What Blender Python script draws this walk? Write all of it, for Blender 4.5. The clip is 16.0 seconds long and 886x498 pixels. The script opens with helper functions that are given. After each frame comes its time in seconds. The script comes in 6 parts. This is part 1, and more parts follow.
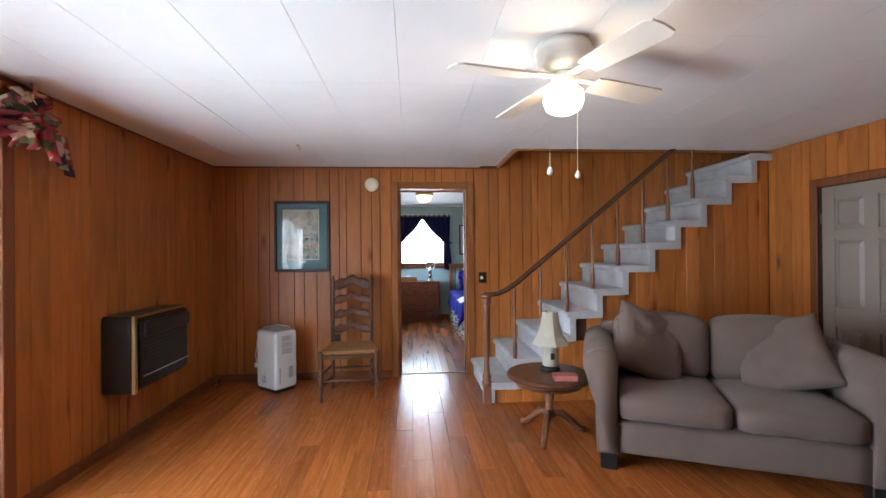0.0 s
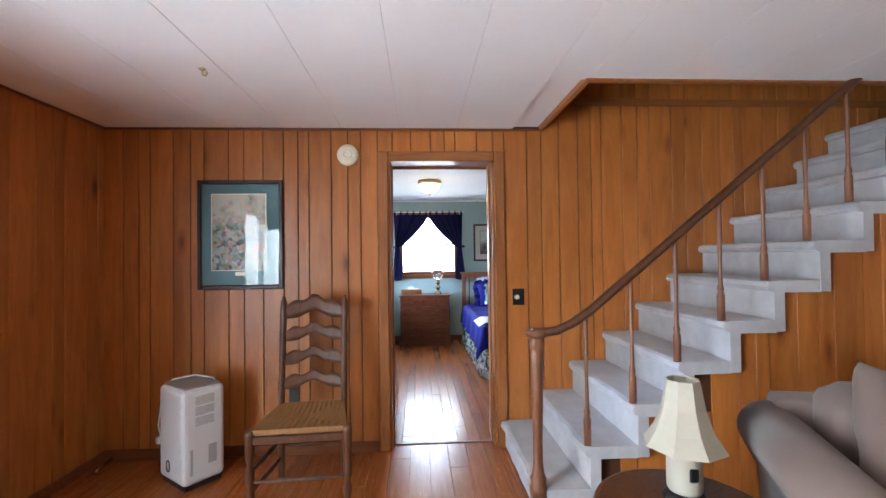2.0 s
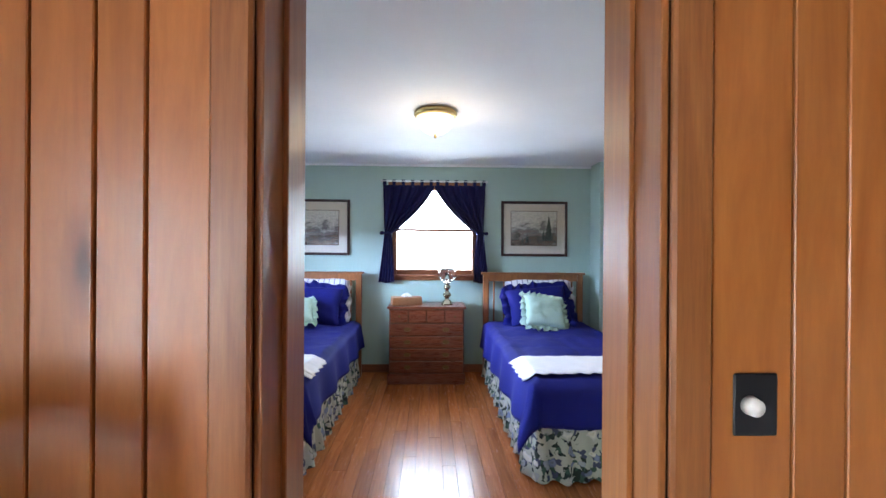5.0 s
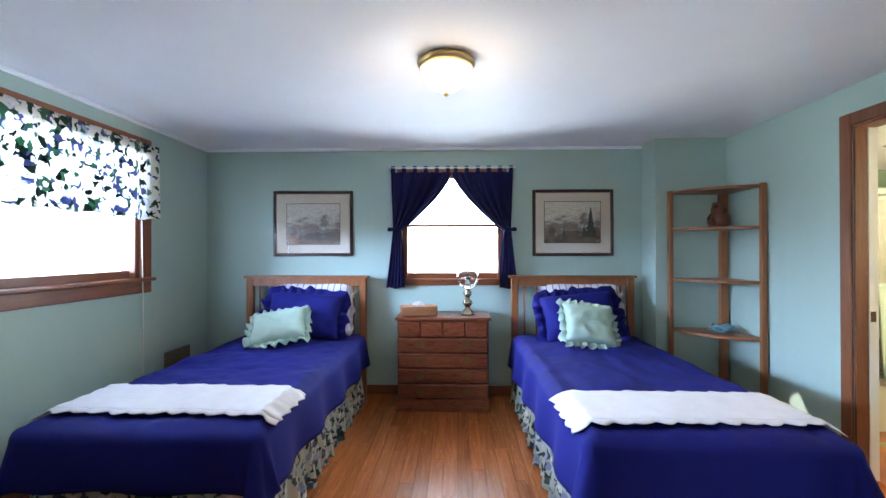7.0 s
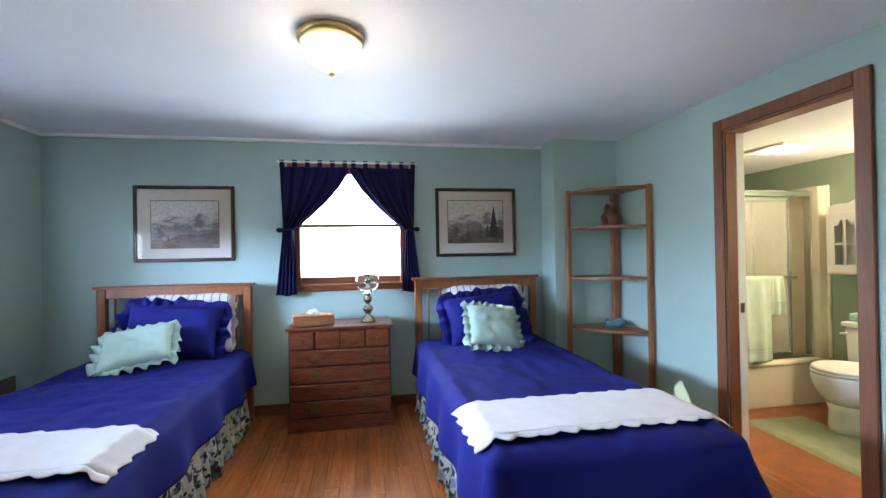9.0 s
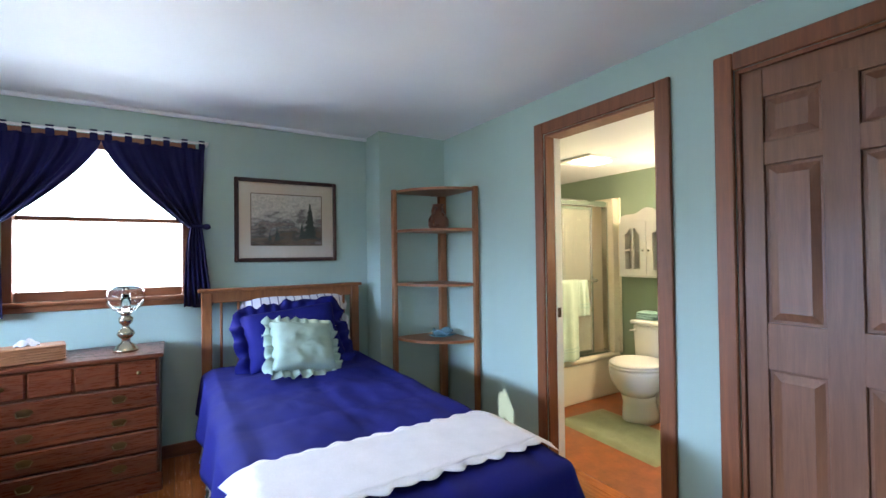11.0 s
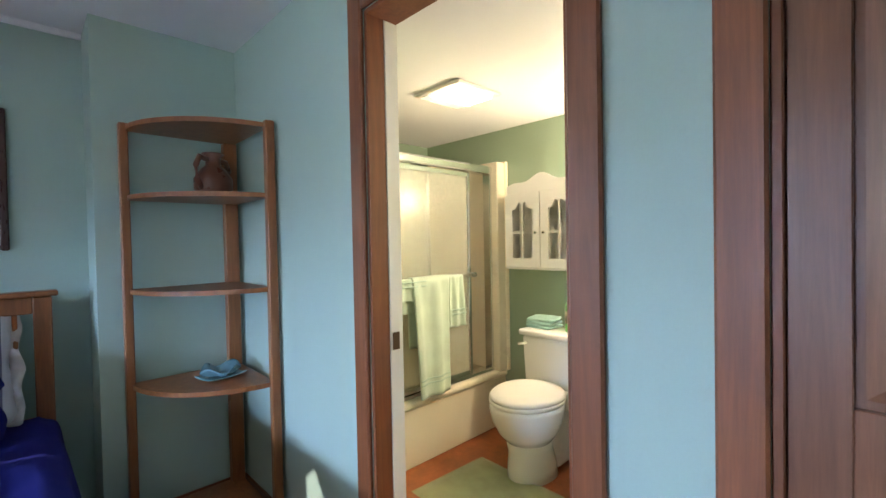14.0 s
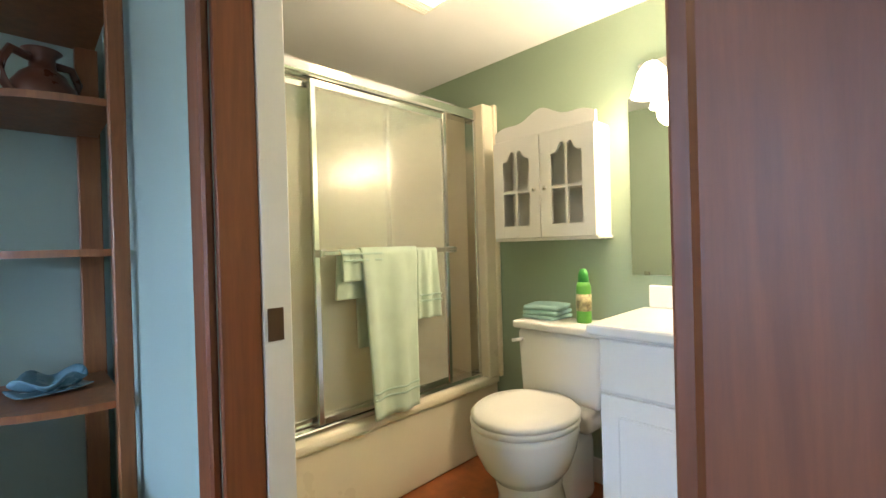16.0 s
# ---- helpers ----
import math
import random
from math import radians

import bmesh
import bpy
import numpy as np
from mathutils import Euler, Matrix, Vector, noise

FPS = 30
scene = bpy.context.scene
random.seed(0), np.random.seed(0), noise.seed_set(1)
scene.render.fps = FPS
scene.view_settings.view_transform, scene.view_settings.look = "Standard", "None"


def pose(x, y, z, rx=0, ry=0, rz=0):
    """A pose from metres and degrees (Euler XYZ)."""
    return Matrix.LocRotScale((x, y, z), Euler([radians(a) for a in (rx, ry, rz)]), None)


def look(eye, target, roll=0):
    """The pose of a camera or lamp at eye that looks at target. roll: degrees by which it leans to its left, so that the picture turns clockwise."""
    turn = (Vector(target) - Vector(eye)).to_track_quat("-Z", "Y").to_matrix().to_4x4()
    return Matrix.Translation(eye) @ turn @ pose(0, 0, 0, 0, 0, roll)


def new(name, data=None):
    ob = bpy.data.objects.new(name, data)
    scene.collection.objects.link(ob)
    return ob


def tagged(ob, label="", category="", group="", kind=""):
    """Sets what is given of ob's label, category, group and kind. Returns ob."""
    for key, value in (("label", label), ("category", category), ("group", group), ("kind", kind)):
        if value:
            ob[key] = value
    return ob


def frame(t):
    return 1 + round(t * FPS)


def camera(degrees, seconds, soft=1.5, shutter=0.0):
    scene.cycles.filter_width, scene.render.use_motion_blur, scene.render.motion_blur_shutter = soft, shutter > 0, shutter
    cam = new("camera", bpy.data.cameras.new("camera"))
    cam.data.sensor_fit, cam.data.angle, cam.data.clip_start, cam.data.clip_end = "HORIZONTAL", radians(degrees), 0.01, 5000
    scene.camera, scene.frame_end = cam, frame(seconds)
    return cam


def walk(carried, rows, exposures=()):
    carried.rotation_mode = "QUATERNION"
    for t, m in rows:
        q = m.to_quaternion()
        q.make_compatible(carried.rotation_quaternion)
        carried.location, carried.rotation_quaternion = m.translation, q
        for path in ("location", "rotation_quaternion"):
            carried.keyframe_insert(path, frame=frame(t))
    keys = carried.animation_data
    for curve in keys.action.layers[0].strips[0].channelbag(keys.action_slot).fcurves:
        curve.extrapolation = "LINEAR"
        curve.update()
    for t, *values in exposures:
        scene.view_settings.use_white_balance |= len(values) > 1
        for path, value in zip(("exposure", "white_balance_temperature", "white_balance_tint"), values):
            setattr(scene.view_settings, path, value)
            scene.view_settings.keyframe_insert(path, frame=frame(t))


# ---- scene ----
cam = camera(91.0, 16.0)
PATH = [
    (0, (-0.058, -0.173, 1.362), (0.087, 1.822, 1.368), -0.5),
    (0.5, (0.013, 0.227, 1.351), (0.124, 2.223, 1.374), -0.2),
    (1, (0.04, 0.644, 1.348), (0.132, 2.641, 1.411), 0.1),
    (1.5, (0.014, 1.032, 1.368), (0.127, 3.027, 1.438), -0.5),
    (2, (0.016, 1.475, 1.357), (0.125, 3.472, 1.39), -0.7),
    (2.5, (-0.002, 1.901, 1.364), (0.125, 3.897, 1.363), -0.6),
    (3, (0.021, 2.317, 1.334), (0.162, 4.311, 1.352), -0.6),
    (3.5, (0.035, 2.695, 1.342), (0.186, 4.688, 1.383), -0.7),
    (3.7, (0.063, 2.861, 1.321), (0.19, 4.855, 1.398), -0.3),
    (5.8, (0.145, 4.197, 1.356), (0.16, 6.196, 1.317), -0.1),
    (6, (0.162, 4.289, 1.347), (0.153, 6.289, 1.309), -0.3),
    (6.5, (0.184, 4.445, 1.339), (0.122, 6.443, 1.307), -0.7),
    (7, (0.191, 4.528, 1.313), (0.137, 6.527, 1.323), -0.1),
    (7.5, (0.187, 4.579, 1.308), (0.205, 6.578, 1.328), 0.7),
    (8, (0.207, 4.635, 1.31), (0.31, 6.632, 1.33), 0.1),
    (8.5, (0.242, 4.688, 1.312), (0.458, 6.676, 1.329), -0.8),
    (9, (0.277, 4.754, 1.317), (0.634, 6.722, 1.327), -1.0),
    (9.5, (0.313, 4.827, 1.291), (0.834, 6.758, 1.312), -0.9),
    (10, (0.346, 4.901, 1.308), (1.051, 6.772, 1.314), -0.8),
    (10.2, (0.383, 4.945, 1.301), (1.154, 6.79, 1.316), -0.7),
    (12.5, (0.995, 5.518, 1.31), (2.356, 6.984, 1.288), -0.4),
    (13, (1.212, 5.63, 1.294), (2.578, 7.092, 1.261), 0.1),
    (13.5, (1.414, 5.776, 1.293), (2.802, 7.215, 1.242), 0.2),
    (14, (1.654, 5.893, 1.274), (3.05, 7.324, 1.237), -1.1),
    (14.5, (1.851, 5.982, 1.249), (3.245, 7.416, 1.215), -1.9),
    (15, (1.995, 6.122, 1.176), (3.398, 7.547, 1.159), -1.6),
    (15.5, (2.132, 6.222, 1.125), (3.538, 7.645, 1.088), -0.8),
    (16, (2.236, 6.29, 1.068), (3.638, 7.715, 1.058), -1.6),
]
walk(cam, [(t, look(eye, target, roll)) for t, eye, target, roll in PATH], [(0, -0.25), (1.5, 0.12), (3.5, 0.25), (6, 0.32), (9, 0.2), (12.5, 0.24), (15, 0.06), (16, -0.08)])

# ---- world and lights ----
world = bpy.data.worlds.new("world")
scene.world = world
world.use_nodes = True
sky = world.node_tree.nodes.new("ShaderNodeTexSky")
sky.sky_type, sky.sun_disc, sky.sun_elevation, sky.sun_rotation = "NISHITA", False, radians(30.3), radians(-65.6)
world.node_tree.links.new(sky.outputs[0], world.node_tree.nodes["Background"].inputs[0])
world.node_tree.nodes["Background"].inputs[1].default_value = 0.1
scene.view_settings.exposure = 0.0


def window_light(name, at, to, sx, sy, power, color=(0.86, 0.93, 1.0)):
    """Daylight that stands in a window's opening."""
    d = bpy.data.lights.new(name, "AREA")
    d.shape, d.size, d.size_y, d.energy, d.color = "RECTANGLE", sx, sy, power, color
    ob = new(name, d)
    ob.matrix_world = look(at, to)
    return ob


window_light("daylight_bed_north", (0.17, 8.655, 1.52), (0.17, 5, 1.45), 0.92, 0.98, 60, (0.72, 0.87, 1.0))
window_light("daylight_bed_west", (-4.4, 6.75, 1.86), (0, 6.75, 1.6), 6.5, 0.6, 1650, (0.47, 0.65, 1.0))
window_light("daylight_living_west", (-2.29, 1.35, 1.1), (2, 1.9, 1.0), 1.6, 1.9, 170, (0.76, 0.9, 1.0))

# low sun from the north-west, through the small bedroom window
sun_data = bpy.data.lights.new("sun", "SUN")
sun_data.energy, sun_data.angle, sun_data.color = 5.0, radians(0.5), (1.0, 0.94, 0.84)
sun = new("sun", sun_data)
sun.matrix_world = look((-6.6, 11.6, 3.9), (-4.4, 10.6, 2.49))


def bulb(name, at, power, color, radius):
    d = bpy.data.lights.new(name, "POINT")
    d.energy, d.color, d.shadow_soft_size = power, color, radius
    ob = new(name, d)
    ob.location = at
    return ob


bulb("fan_bulb", (0.62, 1.71, 1.99), 6, (1.0, 0.8, 0.55), 0.05)
bulb("bedroom_bulb", (0.15, 6.70, 2.11), 7, (1.0, 0.82, 0.58), 0.08)
bulb("bath_fan_bulb", (3.30, 7.45, 1.9), 2.2, (1.0, 0.72, 0.40), 0.08)
for shade_y in (6.90, 6.67, 6.44):
    bulb("vanity_bulb", (3.95, shade_y, 1.60), 12.5, (1.0, 0.74, 0.45), 0.06)


# ---- materials ----
def nodes_of(name):
    m = bpy.data.materials.new(name)
    m.use_nodes = True
    nt = m.node_tree
    return m, nt, nt.nodes["Principled BSDF"]


def ramp(nt, fac, stops):
    r = nt.nodes.new("ShaderNodeValToRGB")
    while len(r.color_ramp.elements) < len(stops):
        r.color_ramp.elements.new(0.5)
    for e, (p, c) in zip(r.color_ramp.elements, stops):
        e.position, e.color = p, (*c, 1)
    nt.links.new(fac, r.inputs[0])
    return r.outputs[0]


def mixc(nt, mode, fac, a, b):
    n = nt.nodes.new("ShaderNodeMix")
    n.data_type, n.blend_type = "RGBA", mode
    for sock, v in ((n.inputs[0], fac), (n.inputs[6], a), (n.inputs[7], b)):
        if isinstance(v, (int, float)):
            sock.default_value = v
        elif isinstance(v, tuple):
            sock.default_value = (*v, 1)
        else:
            nt.links.new(v, sock)
    return n.outputs[2]


def coords(nt, scale=(1, 1, 1), shuffle=False):
    tc = nt.nodes.new("ShaderNodeTexCoord")
    out = tc.outputs["Object"]
    if shuffle:
        oi = nt.nodes.new("ShaderNodeObjectInfo")
        mul = nt.nodes.new("ShaderNodeMath")
        mul.operation, mul.inputs[1].default_value = "MULTIPLY", 37.0
        nt.links.new(oi.outputs["Random"], mul.inputs[0])
        add = nt.nodes.new("ShaderNodeVectorMath")
        nt.links.new(out, add.inputs[0])
        nt.links.new(mul.outputs[0], add.inputs[1])
        out = add.outputs[0]
    mp = nt.nodes.new("ShaderNodeMapping")
    mp.inputs["Scale"].default_value = scale
    nt.links.new(out, mp.inputs[0])
    return mp.outputs[0]


def noise_of(nt, vec, scale, detail=4, rough=0.55, distort=0.0):
    n = nt.nodes.new("ShaderNodeTexNoise")
    for k, v in (("Scale", scale), ("Detail", detail), ("Roughness", rough), ("Distortion", distort)):
        n.inputs[k].default_value = v
    nt.links.new(vec, n.inputs["Vector"])
    return n.outputs["Fac"]


def bump(nt, bsdf, height, strength, dist=0.002):
    b = nt.nodes.new("ShaderNodeBump")
    b.inputs["Strength"].default_value, b.inputs["Distance"].default_value = strength, dist
    nt.links.new(height, b.inputs["Height"])
    nt.links.new(b.outputs[0], bsdf.inputs["Normal"])


def paint(name, color, rough=0.5, var=0.06, scale=3.0, relief=0.15, grain=60, metal=0.0, sheen=0.0):
    """A plain finish with stains at a large scale and grain at a small one."""
    m, nt, b = nodes_of(name)
    v = coords(nt)
    big, small = noise_of(nt, v, scale), noise_of(nt, v, grain, 3)
    dark, light = tuple(c * (1 - var) for c in color), tuple(min(1, c * (1 + var)) for c in color)
    col = ramp(nt, big, [(0.3, dark), (0.7, light)])
    nt.links.new(mixc(nt, "MULTIPLY", var * 2, col, ramp(nt, small, [(0.3, (0.75,) * 3), (0.6, (1,) * 3)])), b.inputs["Base Color"])
    nt.links.new(ramp(nt, big, [(0.2, (max(0, rough - 0.06),) * 3), (0.8, (min(1, rough + 0.06),) * 3)]), b.inputs["Roughness"])
    b.inputs["Metallic"].default_value = metal
    if rough >= 0.75:
        b.inputs["Specular IOR Level"].default_value = 0.12
    if sheen:
        b.inputs["Sheen Weight"].default_value = sheen
    bump(nt, b, small, relief)
    return m


def wood(name, dark, light, grain=(18, 18, 1.2), rough=0.4, knots=False, shuffle=True, shade=0.35, relief=0.12, streak=0.45):
    """Wood with streaks along one axis; pieces differ by their random number."""
    m, nt, b = nodes_of(name)
    v = coords(nt, grain, shuffle)
    fig = noise_of(nt, v, 1.6, 6, 0.6, 0.8)
    col = ramp(nt, fig, [(0.25, dark), (0.5, tuple((a + c) / 2 for a, c in zip(dark, light))), (0.75, light)])
    fine = noise_of(nt, v, 9.0, 4, 0.7)
    col = mixc(nt, "MULTIPLY", streak, col, ramp(nt, fine, [(0.3, (0.6,) * 3), (0.65, (1,) * 3)]))
    if shuffle:
        oi = nt.nodes.new("ShaderNodeObjectInfo")
        col = mixc(nt, "MULTIPLY", 1.0, col, ramp(nt, oi.outputs["Random"], [(0, (1 - shade,) * 3), (1, (1, 1, 1))]))
    if knots:
        vo = nt.nodes.new("ShaderNodeTexVoronoi")
        vo.inputs["Scale"].default_value = 1.0
        nt.links.new(coords(nt, (4.5, 4.5, 1.7), True), vo.inputs["Vector"])
        col = mixc(nt, "MULTIPLY", 0.85, col, ramp(nt, vo.outputs["Distance"], [(0.05, (0.2, 0.11, 0.06)), (0.11, (0.68, 0.58, 0.5)), (0.2, (1, 1, 1))]))
    nt.links.new(col, b.inputs["Base Color"])
    nt.links.new(ramp(nt, fine, [(0.2, (max(0.05, rough - 0.08),) * 3), (0.8, (rough + 0.1,) * 3)]), b.inputs["Roughness"])
    bump(nt, b, fine, relief, 0.001)
    return m


def plain(name, color, rough=0.4, metal=0.0, glow=0.0, trans=0.0, ior=1.45):
    m, nt, b = nodes_of(name)
    b.inputs["Base Color"].default_value = (*color, 1)
    b.inputs["Roughness"].default_value, b.inputs["Metallic"].default_value = rough, metal
    b.inputs["Transmission Weight"].default_value, b.inputs["IOR"].default_value = trans, ior
    if glow:
        b.inputs["Emission Color"].default_value, b.inputs["Emission Strength"].default_value = (*color, 1), glow
    return m


def floral(name, ground, petals, leaf, scale=7.0, thin=0.0):
    """Printed cloth: large blooms, leaves and dark sprigs."""
    m, nt, b = nodes_of(name)
    v = coords(nt)
    w = nt.nodes.new("ShaderNodeVectorMath")
    w.operation = "MULTIPLY_ADD"
    nz = nt.nodes.new("ShaderNodeTexNoise")
    nz.inputs["Scale"].default_value = 14
    nt.links.new(v, nz.inputs["Vector"])
    nt.links.new(nz.outputs["Color"], w.inputs[0])
    w.inputs[1].default_value = (0.09, 0.09, 0.09)
    nt.links.new(v, w.inputs[2])
    def cell(s, feature="F1"):
        vo = nt.nodes.new("ShaderNodeTexVoronoi")
        vo.inputs["Scale"].default_value, vo.feature = s, feature
        nt.links.new(w.outputs[0], vo.inputs["Vector"])
        return vo
    a, c = cell(scale), cell(scale * 2.3)
    sep = nt.nodes.new("ShaderNodeSeparateColor")
    nt.links.new(a.outputs["Color"], sep.inputs[0])
    sep2 = nt.nodes.new("ShaderNodeSeparateColor")
    nt.links.new(c.outputs["Color"], sep2.inputs[0])
    leaves = ramp(nt, sep2.outputs[0], [(0.0, leaf), (0.15, tuple(x * 3 for x in leaf)), (0.29, ground), (1, ground)])
    leaves.node.color_ramp.interpolation = "CONSTANT"
    navy = ramp(nt, sep2.outputs[1], [(0.0, (1, 1, 1)), (0.84, (0.12, 0.14, 0.32))])
    navy.node.color_ramp.interpolation = "CONSTANT"
    col = mixc(nt, "MULTIPLY", 1.0, leaves, navy)
    bloom = ramp(nt, sep.outputs[1], [(0.0, petals[0]), (0.4, petals[1]), (0.75, petals[2])])
    mask = ramp(nt, a.outputs["Distance"], [(0.0, (1, 1, 1)), (0.34, (1, 1, 1)), (0.4, (0, 0, 0))])
    pick = ramp(nt, sep.outputs[0], [(0.0, (1, 1, 1)), (0.74, (0, 0, 0))])
    pick.node.color_ramp.interpolation = "CONSTANT"
    both = mixc(nt, "MULTIPLY", 1.0, mask, pick)
    shade = ramp(nt, a.outputs["Distance"], [(0.0, (0.45, 0.5, 0.3)), (0.07, (0.8, 0.78, 0.7)), (0.2, (1, 1, 1)), (0.36, (0.75, 0.75, 0.82))])
    final = mixc(nt, "MIX", both, col, mixc(nt, "MULTIPLY", 1.0, bloom, shade))
    nt.links.new(final, b.inputs["Base Color"])
    if thin:
        tr = nt.nodes.new("ShaderNodeBsdfTranslucent")
        nt.links.new(final, tr.inputs[0])
        mx = nt.nodes.new("ShaderNodeMixShader")
        mx.inputs[0].default_value = thin
        nt.links.new(b.outputs[0], mx.inputs[1])
        nt.links.new(tr.outputs[0], mx.inputs[2])
        nt.links.new(mx.outputs[0], nt.nodes["Material Output"].inputs[0])
    b.inputs["Roughness"].default_value = 0.85
    bump(nt, b, noise_of(nt, v, 300, 2), 0.2)
    return m


PANEL = wood("panel_wood", (0.38, 0.113, 0.021), (0.60, 0.212, 0.048), (9, 9, 1.1), 0.36, knots=True, shade=0.26, streak=0.25)
PANEL_BACK = paint("panel_groove", (0.07, 0.022, 0.008), 0.6)
TRIM = wood("trim_wood", (0.15, 0.042, 0.014), (0.28, 0.088, 0.029), (22, 22, 1.2), 0.48, shade=0.15)
TRIM_X = wood("trim_wood_level", (0.15, 0.042, 0.014), (0.28, 0.088, 0.029), (1.2, 22, 22), 0.35, shade=0.15)
CASING = wood("doorway_casing", (0.24, 0.075, 0.02), (0.40, 0.15, 0.042), (20, 20, 1.2), 0.36, shade=0.12)
CASING_X = wood("doorway_casing_level", (0.24, 0.075, 0.02), (0.40, 0.15, 0.042), (1.2, 20, 20), 0.36, shade=0.12)
STAIR_WOOD = wood("stair_post_wood", (0.15, 0.058, 0.03), (0.27, 0.11, 0.058), (20, 20, 1.6), 0.35, shade=0.12)
LAMINATE = wood("floor_boards", (0.30, 0.072, 0.018), (0.55, 0.178, 0.046), (22, 1.2, 22), 0.22, shade=0.3, relief=0.05)
FLOOR_BASE = paint("floor_base", (0.1, 0.035, 0.014), 0.6)
CEIL = paint("ceiling_white", (0.83, 0.84, 0.87), 0.75, 0.03, 1.5, 0.25, 180)
TEAL = paint("teal_wall", (0.365, 0.475, 0.425), 0.6, 0.04, 1.2, 0.12, 150)
BATH_GREEN = paint("bath_green", (0.30, 0.385, 0.28), 0.55, 0.04, 1.2, 0.1, 150)
BATH_FLOOR = paint("bath_vinyl", (0.34, 0.10, 0.03), 0.35, 0.25, 9, 0.05, 40)
WHITE = paint("white_paint", (0.78, 0.76, 0.72), 0.4, 0.03, 2, 0.08, 90)
CREAM = paint("cream_surround", (0.78, 0.70, 0.54), 0.3, 0.03)
CARPET = paint("stair_carpet", (0.46, 0.455, 0.475), 0.95, 0.12, 9, 1.0, 260, sheen=0.3)
NAVY = paint("navy_cotton", (0.012, 0.012, 0.055), 0.85, 0.12, 5, 0.3, 220)
COMFORTER = paint("blue_comforter", (0.0105, 0.012, 0.125), 0.8, 0.1, 4, 0.25, 160)
SAGE = paint("sage_cotton", (0.42, 0.55, 0.47), 0.8, 0.08, 7, 0.3, 220)
LINEN = paint("white_linen", (0.70, 0.67, 0.69), 0.85, 0.05, 12, 0.5, 120)
FLORAL = floral("floral_cloth", (0.72, 0.70, 0.62), ((0.8, 0.78, 0.72), (0.85, 0.82, 0.8), (0.55, 0.58, 0.75)), (0.02, 0.05, 0.03), 13, thin=0.45)
FLORAL_DARK = floral("floral_ruffle", (0.42, 0.42, 0.33), ((0.75, 0.7, 0.58), (0.5, 0.5, 0.42), (0.2, 0.24, 0.34)), (0.014, 0.03, 0.02), 15)
FLORAL_RED = floral("floral_red", (0.30, 0.03, 0.04), ((0.75, 0.66, 0.42), (0.5, 0.12, 0.12), (0.7, 0.5, 0.4)), (0.05, 0.05, 0.02), 8)
SOFA = paint("taupe_upholstery", (0.150, 0.108, 0.095), 0.9, 0.08, 5, 0.5, 240, sheen=0.15)
DARK_WOOD = wood("dark_wood", (0.06, 0.022, 0.011), (0.14, 0.05, 0.022), (16, 16, 1.6), 0.3, shade=0.15)
CHAIR_WOOD = wood("chair_wood", (0.065, 0.022, 0.009), (0.145, 0.052, 0.021), (20, 20, 1.6), 0.42, shade=0.15)
DRESSER_WOOD = wood("dresser_wood", (0.085, 0.019, 0.008), (0.19, 0.045, 0.016), (1.4, 18, 18), 0.28, shade=0.15)
BED_WOOD = wood("bed_wood", (0.20, 0.064, 0.02), (0.35, 0.125, 0.04), (18, 18, 1.6), 0.35, shade=0.15)
SHELF_WOOD = wood("shelf_wood", (0.21, 0.068, 0.022), (0.38, 0.14, 0.045), (18, 18, 1.4), 0.38, shade=0.2)
DOOR_WOOD = wood("stained_door", (0.140, 0.052, 0.024), (0.225, 0.090, 0.043), (26, 26, 1.4), 0.4, shade=0.1)
BRASS = paint("brass", (0.62, 0.47, 0.22), 0.38, 0.1, 8, 0.05, 60, 1.0)
CHROME = plain("chrome", (0.75, 0.75, 0.74), 0.15, 1.0)
NICKEL = plain("nickel", (0.6, 0.57, 0.5), 0.25, 1.0)
BLACK = plain("black_enamel", (0.012, 0.012, 0.013), 0.3)
PORCELAIN = plain("porcelain", (0.82, 0.80, 0.77), 0.08)
GLASS = plain("clear_glass", (1, 1, 1), 0.02, 0, 0, 1.0)
FROSTED = plain("frosted_glass", (0.95, 0.96, 0.85), 0.22, 0, 0, 0.8)
MIRROR = plain("mirror_silver", (0.9, 0.9, 0.9), 0.01, 1.0)
SHADE_CLOTH = paint("lamp_shade_cloth", (0.44, 0.41, 0.34), 0.8, 0.05)
GLOW_FAN = plain("lit_glass_fan", (1.0, 0.86, 0.66), 0.3, 0, 7.0)
GLOW_BED = plain("lit_glass_bedroom", (1.0, 0.9, 0.74), 0.3, 0, 3.5)
GLOW_BATH = plain("lit_lens", (1.0, 0.93, 0.8), 0.3, 0, 10.0)


# ---- building helpers ----
def part(name, bm, material, parent=None, label="", smooth=False, m=None):
    me = bpy.data.meshes.new(name)
    bmesh.ops.recalc_face_normals(bm, faces=bm.faces)
    bm.to_mesh(me)
    bm.free()
    me.materials.append(material)
    if smooth:
        for p in me.polygons:
            p.use_smooth = True
    ob = new(name, me)
    if m is not None:
        ob.matrix_basis = m
    if parent is not None:
        ob.parent = parent
    if label:
        ob["label"] = label
    return ob


def thing(name, x, y, z, rz=0, label="", category="", group="", kind=""):
    ob = new(name)
    ob.empty_display_size = 0.1
    ob.matrix_basis = pose(x, y, z, 0, 0, rz)
    return tagged(ob, label, category, group, kind)


